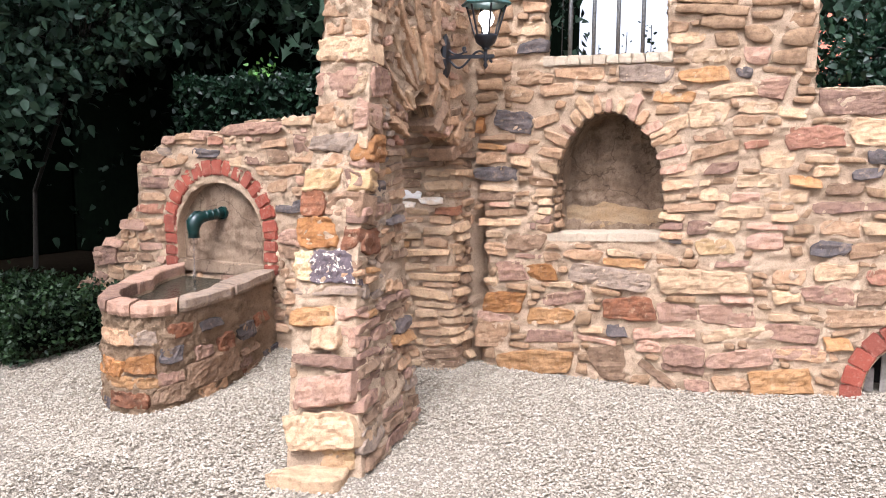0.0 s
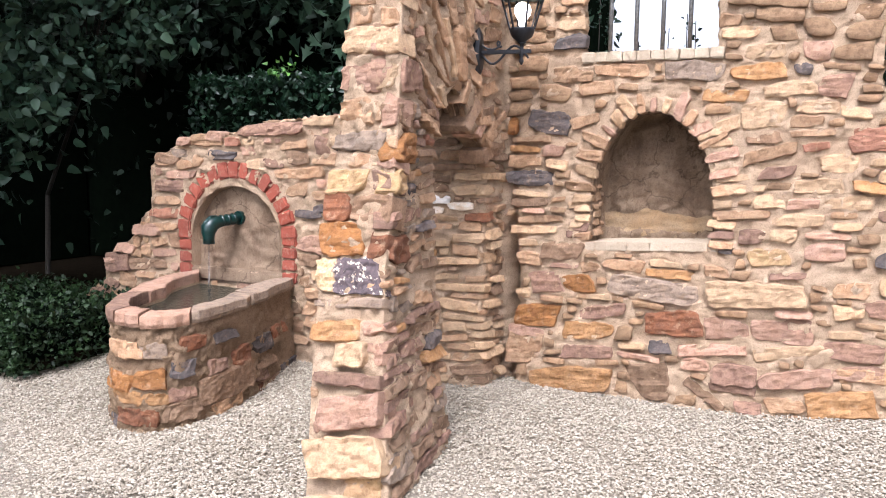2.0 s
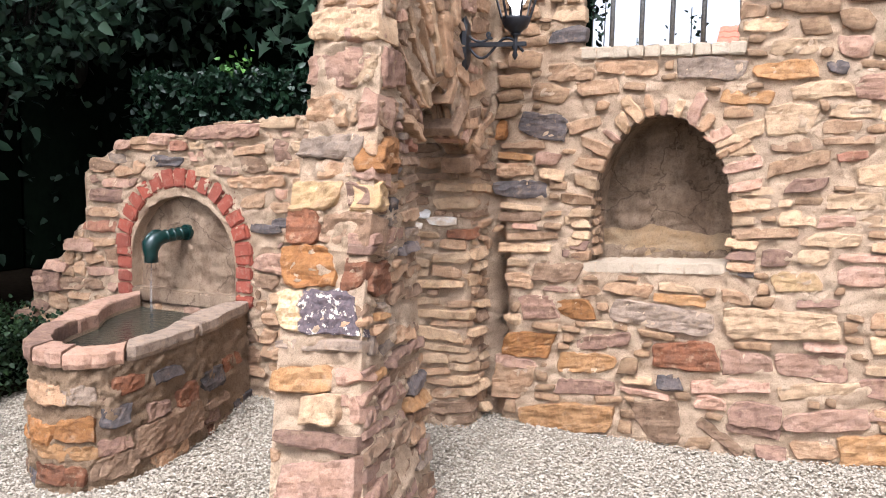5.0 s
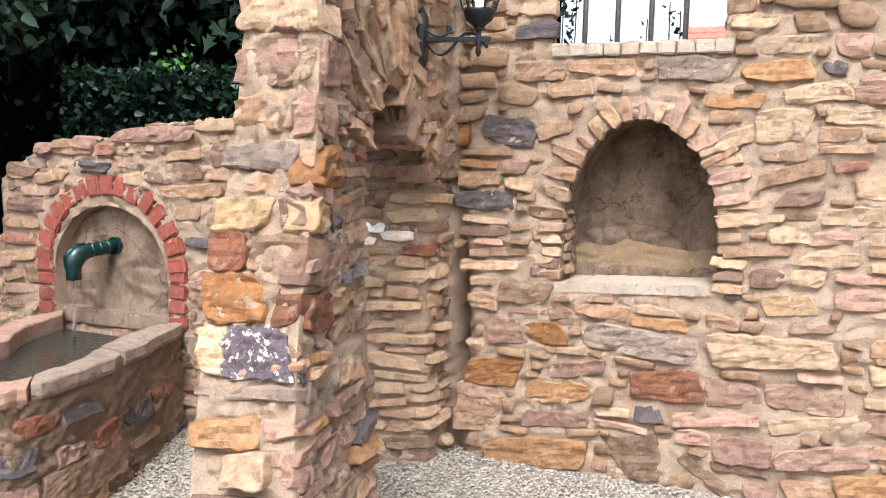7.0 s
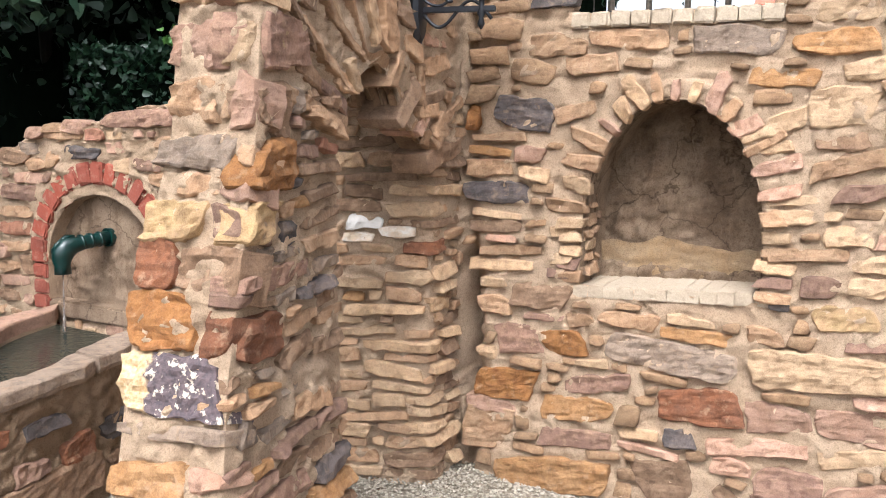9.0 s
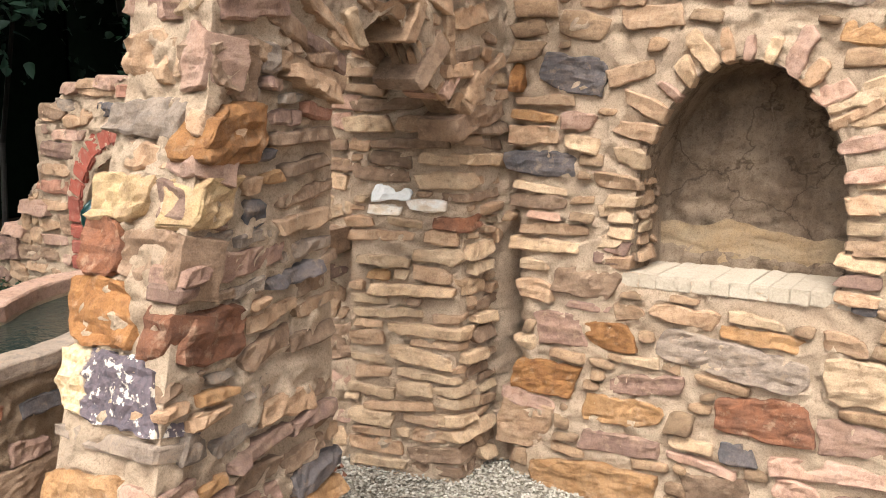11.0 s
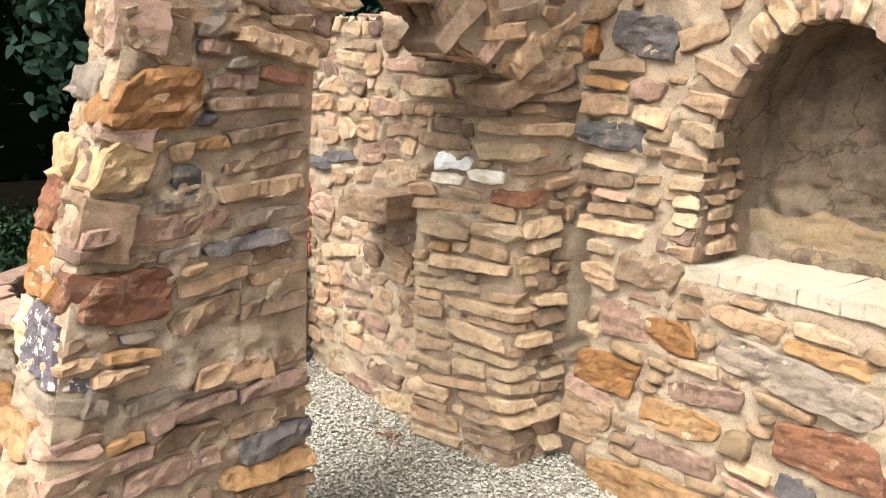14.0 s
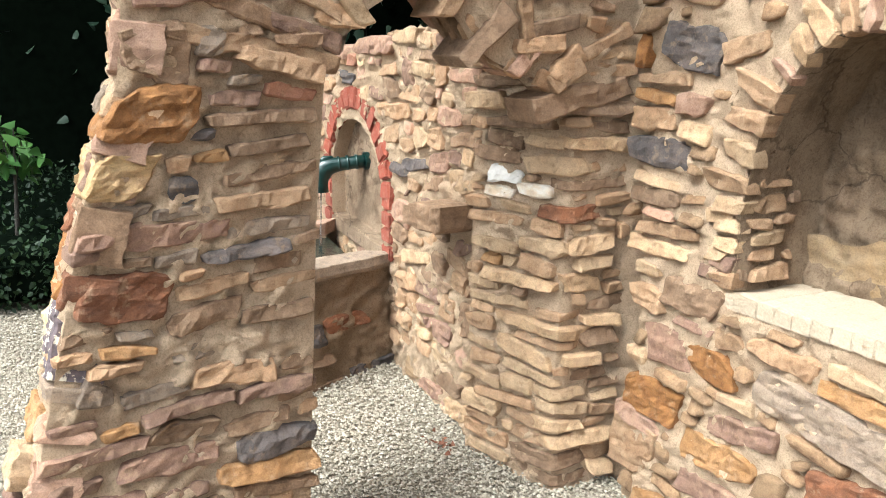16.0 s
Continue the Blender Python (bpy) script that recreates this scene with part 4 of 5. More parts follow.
# Added out of view: this crown keeps sky light off the left side.
tree("shading_tree", "tall unseen tree added so that its crown shades the yard", (-9.2, 1.2, 0), 6.0, (-6.4, 2.8, 4.9), (1.9, 2.6, 0.9), 4000, 0.2, LEAF_SHADED, 19, branch_tips=120)
tree("young_shrub", "small shrub with fresh green leaves beside the hedge", (-5.95, 3.35, 0), 1.0, (-5.9, 3.4, 0.80), (0.18, 0.18, 0.14), 90, 0.11, LEAF_BRIGHT, 31, branch_tips=14, girth=0.2)
tree("garden_shrub", "bushy green shrub behind the low wall", (0.5, 6.3, 0), 2.0, (0.35, 6.2, 1.80), (0.85, 0.35, 0.36), 9000, 0.05, LEAF_HEDGE, 9, branch_tips=90)
tree("young_tree", "slender young tree with fresh green leaves behind the wall", (0.4, 6.9, 0), 3.0, (0.45, 6.8, 2.5), (0.8, 0.4, 0.42), 3200, 0.08, LEAF_BIG, 10, branch_tips=40)


def rose_stem(base, height, seed, leaves=14):
    """One thin upright stem with a few leaves."""
    rng = random.Random(seed)
    root = tagged(new("rose_stem"), "thin leafy rose stem rising behind the wall", "plant", "rose stems behind the wall")
    root.location = base
    bend = rng.uniform(-0.05, 0.05)
    part("stem", tube([(0, 0, 0), (bend * 0.4, 0, height * 0.5), (bend, 0, height)], [0.008, 0.006, 0.003], 6), BARK, root)
    pts = [(bend * k / leaves + rng.gauss(0, 0.014), rng.gauss(0, 0.014), height - 0.30 * (1 - k / leaves)) for k in range(leaves)]
    tagged(leaf_cloud("leaf_spray", pts, 0.03, LEAF_HEDGE, root, seed), kind="stuff")


rose_stem((-1.66, 6.3, 0), 2.14, 1)
rose_stem((-1.55, 6.32, 0), 2.22, 2, 9)
rose_stem((-1.36, 6.3, 0), 2.30, 3)
rose_stem((-1.30, 6.28, 0), 2.25, 4)
rose_stem((-1.98, 6.3, 0), 2.55, 5, 40)
rose_stem((-1.93, 6.33, 0), 2.42, 6, 30)

# the neighbour's house with a red tiled roof
house = tagged(new("neighbour_house"), "white house with a red clay tiled roof beyond the garden", "house")
house.location = (-4.45, 26.0, 0)
part("wall", box_bm(0.2, 0.4, 0, 11.8, 5.6, 3.2), plain("white_render", (0.7, 0.68, 0.64), 0.9, 0, 3), house)
gable = bmesh.new()
tri = [gable.verts.new(p) for p in ((0.2, 0.4, 3.2), (0.2, 5.6, 3.2), (0.2, 3.0, 5.3), (11.8, 0.4, 3.2), (11.8, 5.6, 3.2), (11.8, 3.0, 5.3))]
for q in ((0, 1, 2), (3, 4, 5), (0, 2, 5, 3), (1, 2, 5, 4), (0, 1, 4, 3)):
    gable.faces.new([tri[k] for k in q])
part("gable", gable, GREY_WOOD, house)
courses = 13
for k in range(courses):
    y0, y1 = 3.0 * k / courses, 3.0 * (k + 1) / courses + 0.05
    z0, z1 = 2.95 + 2.6 * k / courses, 2.95 + 2.6 * (k + 1) / courses + 0.03
    verts, faces = [], []
    for i in range(81):
        h = 0.035 * abs(math.sin(math.pi * i / 2))
        verts += [(12.0 * i / 80, y0, z0 + h - 0.03), (12.0 * i / 80, y0, z0 + h + 0.04), (12.0 * i / 80, y1, z1 + h)]
    for i in range(80):
        faces += [(3 * i, 3 * i + 3, 3 * i + 4, 3 * i + 1), (3 * i + 1, 3 * i + 4, 3 * i + 5, 3 * i + 2)]
    mesh_object("tile_course", verts, faces, ROOF_TILE, house, smooth=False)
bm = bmesh.new()
back = [bm.verts.new(p) for p in ((0, 3.0, 5.55), (12, 3.0, 5.55), (12, 6.1, 2.9), (0, 6.1, 2.9))]
bm.faces.new(back)
part("roof_back", bm, ROOF_TILE, house)

litter = random.Random(44)
tagged(leaf_cloud("leaf_litter", [(-2.70 + litter.gauss(0, 0.05), 4.94 + litter.gauss(0, 0.03), 0.006) for k in range(22)], 0.024, plain("dry_leaf", (0.19, 0.075, 0.04), 0.9), None, 44), "scattered dry red-brown leaves on gravel", "leaves", kind="stuff")

# ---- loose gravel ----
rng = np.random.default_rng(5)
n = 150000
xy = np.stack([rng.uniform(-5.3, 1.6, n), rng.uniform(2.3, 5.45, n)], 1)
edge = xy[:, 1] < 3.0
xy[edge] += rng.normal(0, 0.25, xy[edge].shape)
xy[:, 0] += np.where(xy[:, 0] > 1.0, rng.exponential(0.35, n), 0.0)
r = rng.uniform(0.0048, 0.0098, n)
base = np.array([(1, 0, 0), (-1, 0, 0), (0, 1, 0), (0, -1, 0), (0, 0, 1), (0, 0, -1)], float)
verts = base[None] * (r[:, None, None] * rng.uniform(0.65, 1.25, (n, 6, 1))) * np.array([1.15, 0.85, 0.6])
ang = rng.uniform(0, 6.283, n)
tip = rng.uniform(-0.6, 0.6, n)
c, s = np.cos(ang)[:, None], np.sin(ang)[:, None]
x, y, z = verts[..., 0], verts[..., 1], verts[..., 2]
ct, st = np.cos(tip)[:, None], np.sin(tip)[:, None]
y, z = y * ct - z * st, y * st + z * ct
x, y = x * c - y * s, x * s + y * c
verts = np.stack([x + xy[:, :1], y + xy[:, 1:], z + (rng.uniform(-0.008, 0.004, n) + np.array([dip(a, b2) for a, b2 in xy.tolist()]))[:, None]], 2).reshape(-1, 3)
tri = np.array([(0, 2, 4), (2, 1, 4), (1, 3, 4), (3, 0, 4), (2, 0, 5), (1, 2, 5), (3, 1, 5), (0, 3, 5)])
faces = (np.arange(n)[:, None, None] * 6 + tri[None]).reshape(-1, 3)
gravel = tagged(mesh_object("gravel", verts.tolist(), faces.tolist(), PEBBLE, None, "loose pale crushed stone gravel", False), category="gravel", kind="stuff")

# ---- stones ----
WARM = ["tan", "tan", "cream", "cream", "pink", "tan", "cream", "mauve", "brown", "tan", "amber"]
M = Wall("main", main_face, -2.2, 2.2, 0.0, 2.74, wall_main, 11)
M.block(lambda u, w: u < (-2.07 if w < 0.95 else -2.15) or (SILL - 0.06 < w < niche_top(u) + 0.005 and -1.67 < u < -0.92) or (1.89 < w < 2.55 and -1.70 < u < -0.94) or (w > 1.73 and u > -0.21) or (math.hypot(u - 0.44, w - 0.12) < 0.45))
PF = Wall("front", pillar_front, -0.02, 0.38, 0.0, 2.74, cross, 12)
PS = Wall("side", pillar_side, -0.02, 0.67, 0.0, 1.62, cross, 13)
P = Wall("pier", pier_round, -0.03, 0.69, 0.0, 1.66, cross, 14)
O = Wall("over", over_side, 0.0, 1.40, 1.0, 2.74, cross, 16)
O.block(lambda u, w: (u > 0.44 and w < arch_top(u) + 0.01) or (w < 1.62 and u < 0.5))
F = Wall("fountain", fountain_face, -5.6, -2.64, 0.0, 1.62, wall_fountain, 17)
F.block(lambda u, w: w > fountain_top(u) + 0.01 or (FN_SILL - 0.08 < w < FN_Z + 0.06 and abs(u - FN_U) < FN_R + 0.12) or math.hypot(u - FN_U, max(0, w - FN_Z - 0.05)) < FN_R + 0.12 and w > FN_Z)
B = Wall("basin", basin_side, 0.0, 3.6, -0.06, RIM - 0.065, basin, 18)
SO = Wall("soffit", lambda u, w: soffit(u, 1 - w), 0.44, 1.38, 0.0, 1.0, cross, 19)
P.crook, PS.crook = 0.8, 0.8
PF.flare, PS.flare, O.flare, PF.crook, PF.relief, PS.relief = 0.25, 0.5, 0.8, 0.4, 1.4, 1.3
PF.least, PF.most, PS.least, PS.most = -0.016, 0.366, -0.014, 0.672
PF.deep, PS.deep, O.deep, T_DEEP = 0.10, 0.07, 0.13, 0.10
O.crook, O.relief = 0.6, 0.7
P.stand, P.flare, P.deep = 0.8, 0.8, 0.05
M.stand, PF.stand, PS.stand, O.stand, F.stand = 0.66, 0.5, 0.75, 0.7, 0.66
# single stones that stand out: middle, width, height, slope, kind
M.stone(-0.741, 1.921, 0.191, 0.075, -2, "cream")
M.stone(-0.501, 1.917, 0.141, 0.094, -2, "pink")
M.stone(-0.773, 1.821, 0.267, 0.092, 2, "amber")
M.stone(-0.558, 1.827, 0.084, 0.063, -2, "slate")
M.stone(-1.087, 1.835, 0.303, 0.100, -4, "grey")
M.stone(-1.477, 1.849, 0.306, 0.075, -3, "tan")
M.stone(-1.757, 1.833, 0.244, 0.084, -0, "tan")
M.stone(-1.618, 1.757, 0.214, 0.077, 4, "tan")
M.stone(-0.618, 1.730, 0.244, 0.080, 6, "cream")
M.stone(-0.415, 1.739, 0.144, 0.110, -3, "mauve")
M.stone(-0.924, 1.698, 0.227, 0.066, -1, "amber")
M.stone(-0.736, 1.601, 0.218, 0.131, 3, "cream")
M.stone(-0.481, 1.633, 0.195, 0.064, -1, "cream")
M.stone(-0.312, 1.606, 0.142, 0.057, -6, "cream")
M.stone(-0.952, 1.528, 0.231, 0.068, 20, "cream")
M.stone(-0.965, 1.449, 0.177, 0.044, 10, "cream")
M.stone(-0.728, 1.476, 0.167, 0.060, 4, "brown")
M.stone(-0.693, 1.402, 0.263, 0.063, 17, "tan")
M.stone(-0.480, 1.435, 0.123, 0.042, 11, "rose")
M.stone(-0.261, 1.461, 0.151, 0.089, 3, "rose")
M.stone(-0.369, 1.354, 0.177, 0.095, 6, "cream")
M.stone(-0.656, 1.301, 0.172, 0.065, 9, "mauve")
M.stone(-0.463, 1.236, 0.233, 0.081, 2, "cream")
M.stone(-0.872, 1.267, 0.179, 0.039, 5, "cream")
M.stone(-0.828, 1.212, 0.244, 0.051, 5, "cream")
M.stone(-0.690, 1.153, 0.155, 0.078, 4, "cream")
M.stone(-0.324, 1.157, 0.227, 0.069, 6, "cream")
M.stone(-0.524, 1.143, 0.150, 0.055, 5, "pink")
M.stone(-0.805, 1.078, 0.266, 0.051, 5, "tan")
M.stone(-0.537, 1.063, 0.244, 0.072, 0, "cream")
M.stone(-1.885, 1.566, 0.252, 0.132, -11, "slate")
M.stone(-2.111, 1.548, 0.061, 0.107, -0, "ochre")
M.stone(-1.673, 1.576, 0.175, 0.057, 19, "tan")
M.stone(-2.002, 1.241, 0.300, 0.095, -1, "slate")
M.stone(-1.989, 1.147, 0.234, 0.035, -4, "cream")
M.stone(-1.998, 1.098, 0.234, 0.057, 2, "brown")
M.stone(-1.932, 1.001, 0.272, 0.044, 4, "tan")
M.stone(-1.969, 0.935, 0.284, 0.051, 2, "cream")
M.stone(-2.005, 0.856, 0.120, 0.045, 4, "cream")
M.stone(-1.789, 0.820, 0.253, 0.107, 2, "brown")
M.stone(-1.776, 0.731, 0.169, 0.032, 2, "mauve")
M.stone(-1.885, 0.626, 0.186, 0.122, 5, "mauve")
M.stone(-1.686, 0.637, 0.186, 0.107, 7, "ochre")
M.stone(-1.941, 0.421, 0.270, 0.137, 4, "ochre")
M.stone(-2.020, 0.549, 0.090, 0.059, 2, "cream")
M.stone(-1.999, 0.314, 0.233, 0.059, -2, "pink")
M.stone(-2.015, 0.211, 0.231, 0.186, 3, "tan")
M.stone(-1.712, 1.099, 0.111, 0.043, 6, "cream")
M.stone(-1.699, 0.992, 0.099, 0.068, 8, "cream")
M.stone(-1.701, 0.922, 0.134, 0.041, 1, "mauve")
M.stone(-1.158, 0.732, 0.297, 0.054, -1, "amber")
M.stone(-1.259, 0.635, 0.497, 0.127, -5, "grey")
M.stone(-0.730, 0.656, 0.483, 0.137, 6, "cream", 0.05)
M.stone(-1.138, 0.455, 0.307, 0.139, 3, "rust", 0.035)
M.stone(-1.540, 0.483, 0.280, 0.074, 12, "mauve")
M.stone(-1.621, 0.363, 0.301, 0.107, 8, "amber")
M.stone(-0.862, 0.455, 0.228, 0.106, 2, "pink")
M.stone(-0.591, 0.474, 0.294, 0.126, 1, "pink")
M.stone(-1.212, 0.320, 0.113, 0.073, 7, "slate")
M.stone(-0.930, 0.334, 0.361, 0.065, 6, "pink")
M.stone(-0.550, 0.370, 0.352, 0.067, 12, "cream")
M.stone(-1.622, 0.235, 0.305, 0.076, 7, "mauve")
M.stone(-0.251, 0.410, 0.279, 0.100, 3, "mauve")
M.stone(-1.722, 0.063, 0.499, 0.149, 5, "amber", 0.05)
M.stone(-1.251, 0.107, 0.210, 0.217, 6, "brown")
M.stone(-0.961, 0.080, 0.255, 0.055, -34, "brown")
M.stone(-1.017, 0.245, 0.143, 0.078, 4, "pink")
M.stone(-0.816, 0.214, 0.239, 0.119, 2, "mauve", 0.045)
M.stone(-0.819, 0.133, 0.242, 0.048, 1, "mauve")
M.stone(-0.520, 0.229, 0.361, 0.101, 13, "pink", 0.045)
M.stone(-0.225, 0.301, 0.242, 0.077, 8, "pink")
M.stone(-0.556, 0.081, 0.198, 0.086, 11, "tan")
M.stone(-0.298, 0.132, 0.318, 0.134, 9, "amber", 0.045)
M.stone(-0.674, 0.861, 0.208, 0.096, 3, "yellow")
M.stone(-0.417, 0.907, 0.185, 0.098, 6, "pink")
M.stone(-0.887, 0.881, 0.071, 0.035, -1, "slate")
M.stone(-0.578, 0.771, 0.180, 0.039, 7, "mauve")
M.stone(-0.282, 0.716, 0.157, 0.082, 0, "tan")
M.stone(-0.292, 0.604, 0.147, 0.065, 11, "cream")
M.stone(0.008, 1.650, 0.396, 0.122, -1, "mauve")
M.stone(-0.187, 1.478, 0.264, 0.113, 1, "rose")
M.stone(0.057, 1.505, 0.189, 0.151, -0, "cream")
M.stone(0.126, 1.376, 0.146, 0.076, -3, "slate")
M.stone(0.062, 1.288, 0.140, 0.059, 1, "slate")
M.stone(-0.041, 1.207, 0.178, 0.065, 6, "brown")
M.stone(-0.000, 1.111, 0.371, 0.059, 5, "mauve")
M.stone(-0.051, 1.004, 0.191, 0.103, 3, "tan")
M.stone(-0.090, 0.884, 0.199, 0.091, 1, "slate")
M.stone(0.101, 0.891, 0.209, 0.070, 12, "tan")
M.stone(0.156, 0.751, 0.142, 0.090, 4, "rose")
M.stone(-0.058, 0.759, 0.215, 0.092, 4, "cream")
M.stone(-0.086, 0.633, 0.253, 0.105, 5, "mauve")
M.stone(0.067, 0.524, 0.325, 0.091, 6, "tan")
M.stone(-0.171, 0.290, 0.300, 0.069, 5, "tan")
M.stone(-1.765, 2.122, 0.163, 0.083, -3, "cream")
M.stone(-1.769, 2.022, 0.189, 0.080, 6, "slate")
M.stone(-1.764, 2.255, 0.155, 0.060, -4, "tan")
M.stone(-0.863, 2.025, 0.192, 0.068, -3, "cream")
M.stone(-0.918, 2.090, 0.112, 0.062, -3, "tan")
PF.stone(0.172, 1.880, 0.482, 0.114, -2, "cream", 0.05)
PF.stone(0.085, 1.720, 0.247, 0.126, 0, "pink")
PF.stone(0.083, 1.579, 0.241, 0.101, -1, "tan")
PF.stone(0.324, 1.575, 0.116, 0.142, -3, "pink")
PF.stone(0.127, 1.439, 0.346, 0.082, 1, "grey", 0.04)
PF.stone(0.085, 1.265, 0.256, 0.103, 4, "yellow", 0.045)
PF.stone(0.297, 1.274, 0.111, 0.075, 0, "mauve")
PF.stone(0.050, 1.154, 0.172, 0.119, 2, "rust", 0.04)
PF.stone(0.267, 1.157, 0.239, 0.119, 2, "brown")
PF.stone(0.104, 1.023, 0.255, 0.142, 3, "ochre", 0.04)
PF.stone(0.337, 1.009, 0.141, 0.104, 2, "rust")
PF.stone(0.165, 0.874, 0.345, 0.150, 4, "lichen", 0.045)
PF.stone(0.188, 0.763, 0.432, 0.037, 4, "grey")
PF.stone(0.116, 0.646, 0.264, 0.091, 7, "amber", 0.045)
PF.stone(0.331, 0.677, 0.148, 0.054, 9, "pink")
PF.stone(0.216, 0.559, 0.150, 0.100, 8, "cream", 0.11)
PF.stone(0.362, 0.575, 0.115, 0.088, 8, "pink")
PF.stone(0.217, 0.461, 0.384, 0.052, 2, "mauve", 0.08)
PF.stone(0.219, 0.336, 0.319, 0.125, 12, "pink", 0.12)
PF.stone(0.190, 0.168, 0.350, 0.150, 9, "cream", 0.13)
PF.stone(0.255, 0.072, 0.161, 0.100, 4, "yellow")
PS.stone(0.105, 1.561, 0.193, 0.132, -1, "brown")
PS.stone(0.264, 1.585, 0.090, 0.075, -2, "grey")
PS.stone(0.120, 1.413, 0.255, 0.133, -0, "ochre", 0.04)
PS.stone(0.073, 1.275, 0.154, 0.113, -3, "yellow", 0.03)
PS.stone(0.246, 1.229, 0.083, 0.064, -2, "slate")
PS.stone(0.243, 1.125, 0.285, 0.060, -1, "mauve")
PS.stone(0.133, 0.983, 0.222, 0.115, -8, "rust")
PS.stone(0.493, 1.527, 0.300, 0.058, -11, "tan", 0.06)
PS.stone(0.531, 1.455, 0.180, 0.038, -8, "rose")
PS.stone(0.455, 1.395, 0.356, 0.038, 0, "brown", 0.035)
PS.stone(0.273, 1.360, 0.067, 0.028, 2, "slate")
PS.stone(0.486, 1.324, 0.257, 0.036, 4, "brown", 0.04)
PS.stone(0.306, 1.307, 0.097, 0.031, 4, "amber")
PS.stone(0.497, 1.255, 0.285, 0.039, 4, "brown")
PS.stone(0.479, 1.186, 0.285, 0.042, 1, "tan", 0.035)
PS.stone(0.510, 1.113, 0.248, 0.040, 2, "grey")
PS.stone(0.440, 1.056, 0.250, 0.037, 2, "slate", 0.045)
PS.stone(0.560, 0.960, 0.190, 0.039, 4, "tan")
PS.stone(0.547, 0.877, 0.211, 0.045, -1, "brown")
PS.stone(0.155, 0.849, 0.139, 0.026, -7, "amber", 0.035)
PS.stone(0.131, 0.812, 0.130, 0.028, -1, "tan", 0.04)
PS.stone(0.099, 0.756, 0.090, 0.061, -15, "grey")
PS.stone(0.320, 0.676, 0.222, 0.033, 3, "mauve", 0.05)
PS.stone(0.549, 0.670, 0.203, 0.037, 0, "mauve", 0.045)
PS.stone(0.551, 0.517, 0.216, 0.076, -1, "slate", 0.045)
PS.stone(0.545, 0.449, 0.278, 0.058, -6, "amber", 0.05)
PS.stone(0.165, 0.649, 0.091, 0.031, 2, "amber")
PS.stone(0.286, 0.537, 0.238, 0.064, -2, "mauve")
P.stone(0.165, 1.120, 0.155, 0.060, 2, "white", 0.028)
P.stone(0.300, 1.080, 0.150, 0.045, 3, "limewash", 0.03)
P.stone(0.130, 1.055, 0.130, 0.045, -2, "limewash", 0.02)
P.stone(0.430, 1.020, 0.210, 0.055, 2, "rust", 0.03)
P.stone(0.120, 0.800, 0.090, 0.042, 3, "amber", 0.022)
F.stone(-3.675, 1.518, 0.521, 0.084, 2, "mauve", 0.04)
F.stone(-3.290, 1.569, 0.228, 0.059, 3, "cream", 0.04)
F.stone(-4.242, 1.435, 0.301, 0.064, 2, "tan")
F.stone(-4.006, 1.436, 0.133, 0.063, 4, "rose")
F.stone(-4.491, 1.352, 0.132, 0.073, 4, "grey")
F.stone(-4.104, 1.341, 0.258, 0.064, -1, "slate")
F.stone(-4.631, 1.287, 0.129, 0.050, 3, "tan")
F.stone(-4.591, 1.124, 0.278, 0.083, -2, "mauve", 0.035)
F.stone(-4.613, 1.019, 0.274, 0.059, 0, "tan")
F.stone(-4.662, 0.925, 0.282, 0.068, 1, "rose")
F.stone(-4.724, 0.821, 0.361, 0.060, 3, "tan")
F.stone(-5.150, 0.542, 0.248, 0.142, 7, "mauve", 0.05)
F.stone(-4.844, 0.547, 0.371, 0.078, 5, "brown")
F.stone(-3.390, 0.977, 0.207, 0.054, 4, "slate")
F.stone(-3.830, 1.289, 0.105, 0.078, 5, "cream")
F.stone(-3.459, 1.238, 0.391, 0.068, 3, "tan")
F.stone(-2.790, 0.900, 0.300, 0.105, 3, "brown", 0.26)
F.stone(-2.864, 1.263, 0.214, 0.074, 2, "pink")
F.stone(-3.036, 1.499, 0.196, 0.043, 3, "brown")
F.stone(-2.724, 1.435, 0.259, 0.057, 3, "pink")
F.stone(-2.720, 1.193, 0.258, 0.050, 7, "brown")
F.stone(-3.225, 1.028, 0.248, 0.053, 9, "slate")
F.stone(-2.969, 1.071, 0.181, 0.082, 9, "mauve")
F.stone(-3.016, 0.977, 0.187, 0.060, 10, "brown")
F.stone(-3.215, 0.613, 0.324, 0.056, 12, "cream")
F.stone(-3.077, 0.494, 0.235, 0.067, 2, "mauve")
F.stone(-3.086, 0.408, 0.236, 0.046, 12, "mauve")
F.stone(-2.651, 0.502, 0.236, 0.143, 17, "brown")
F.stone(-2.720, 0.322, 0.183, 0.128, 15, "pink")
B.stone(1.140, -0.020, 0.140, 0.080, 0, "brown")
B.stone(1.760, 0.020, 0.520, 0.090, 0, "rust")
B.stone(2.260, 0.040, 0.400, 0.110, 0, "brown")
B.stone(2.700, -0.010, 0.280, 0.080, 0, "tan")
B.stone(3.240, -0.030, 0.220, 0.050, 0, "brown")
B.stone(3.480, -0.010, 0.240, 0.090, 0, "slate")
B.stone(1.460, 0.190, 0.500, 0.100, 0, "ochre")
B.stone(1.920, 0.220, 0.360, 0.100, 0, "ochre")
B.stone(1.760, 0.120, 0.740, 0.070, 0, "amber")
B.stone(2.280, 0.260, 0.240, 0.090, 0, "slate")
B.stone(2.260, 0.130, 0.300, 0.070, 0, "mauve")
B.stone(2.720, 0.110, 0.560, 0.170, 0, "brown")
B.stone(1.980, 0.370, 0.300, 0.090, 0, "grey")
B.stone(2.380, 0.390, 0.260, 0.080, 0, "rust")
B.stone(2.700, 0.380, 0.220, 0.060, 0, "slate")
B.stone(2.620, 0.230, 0.180, 0.080, 0, "mauve")
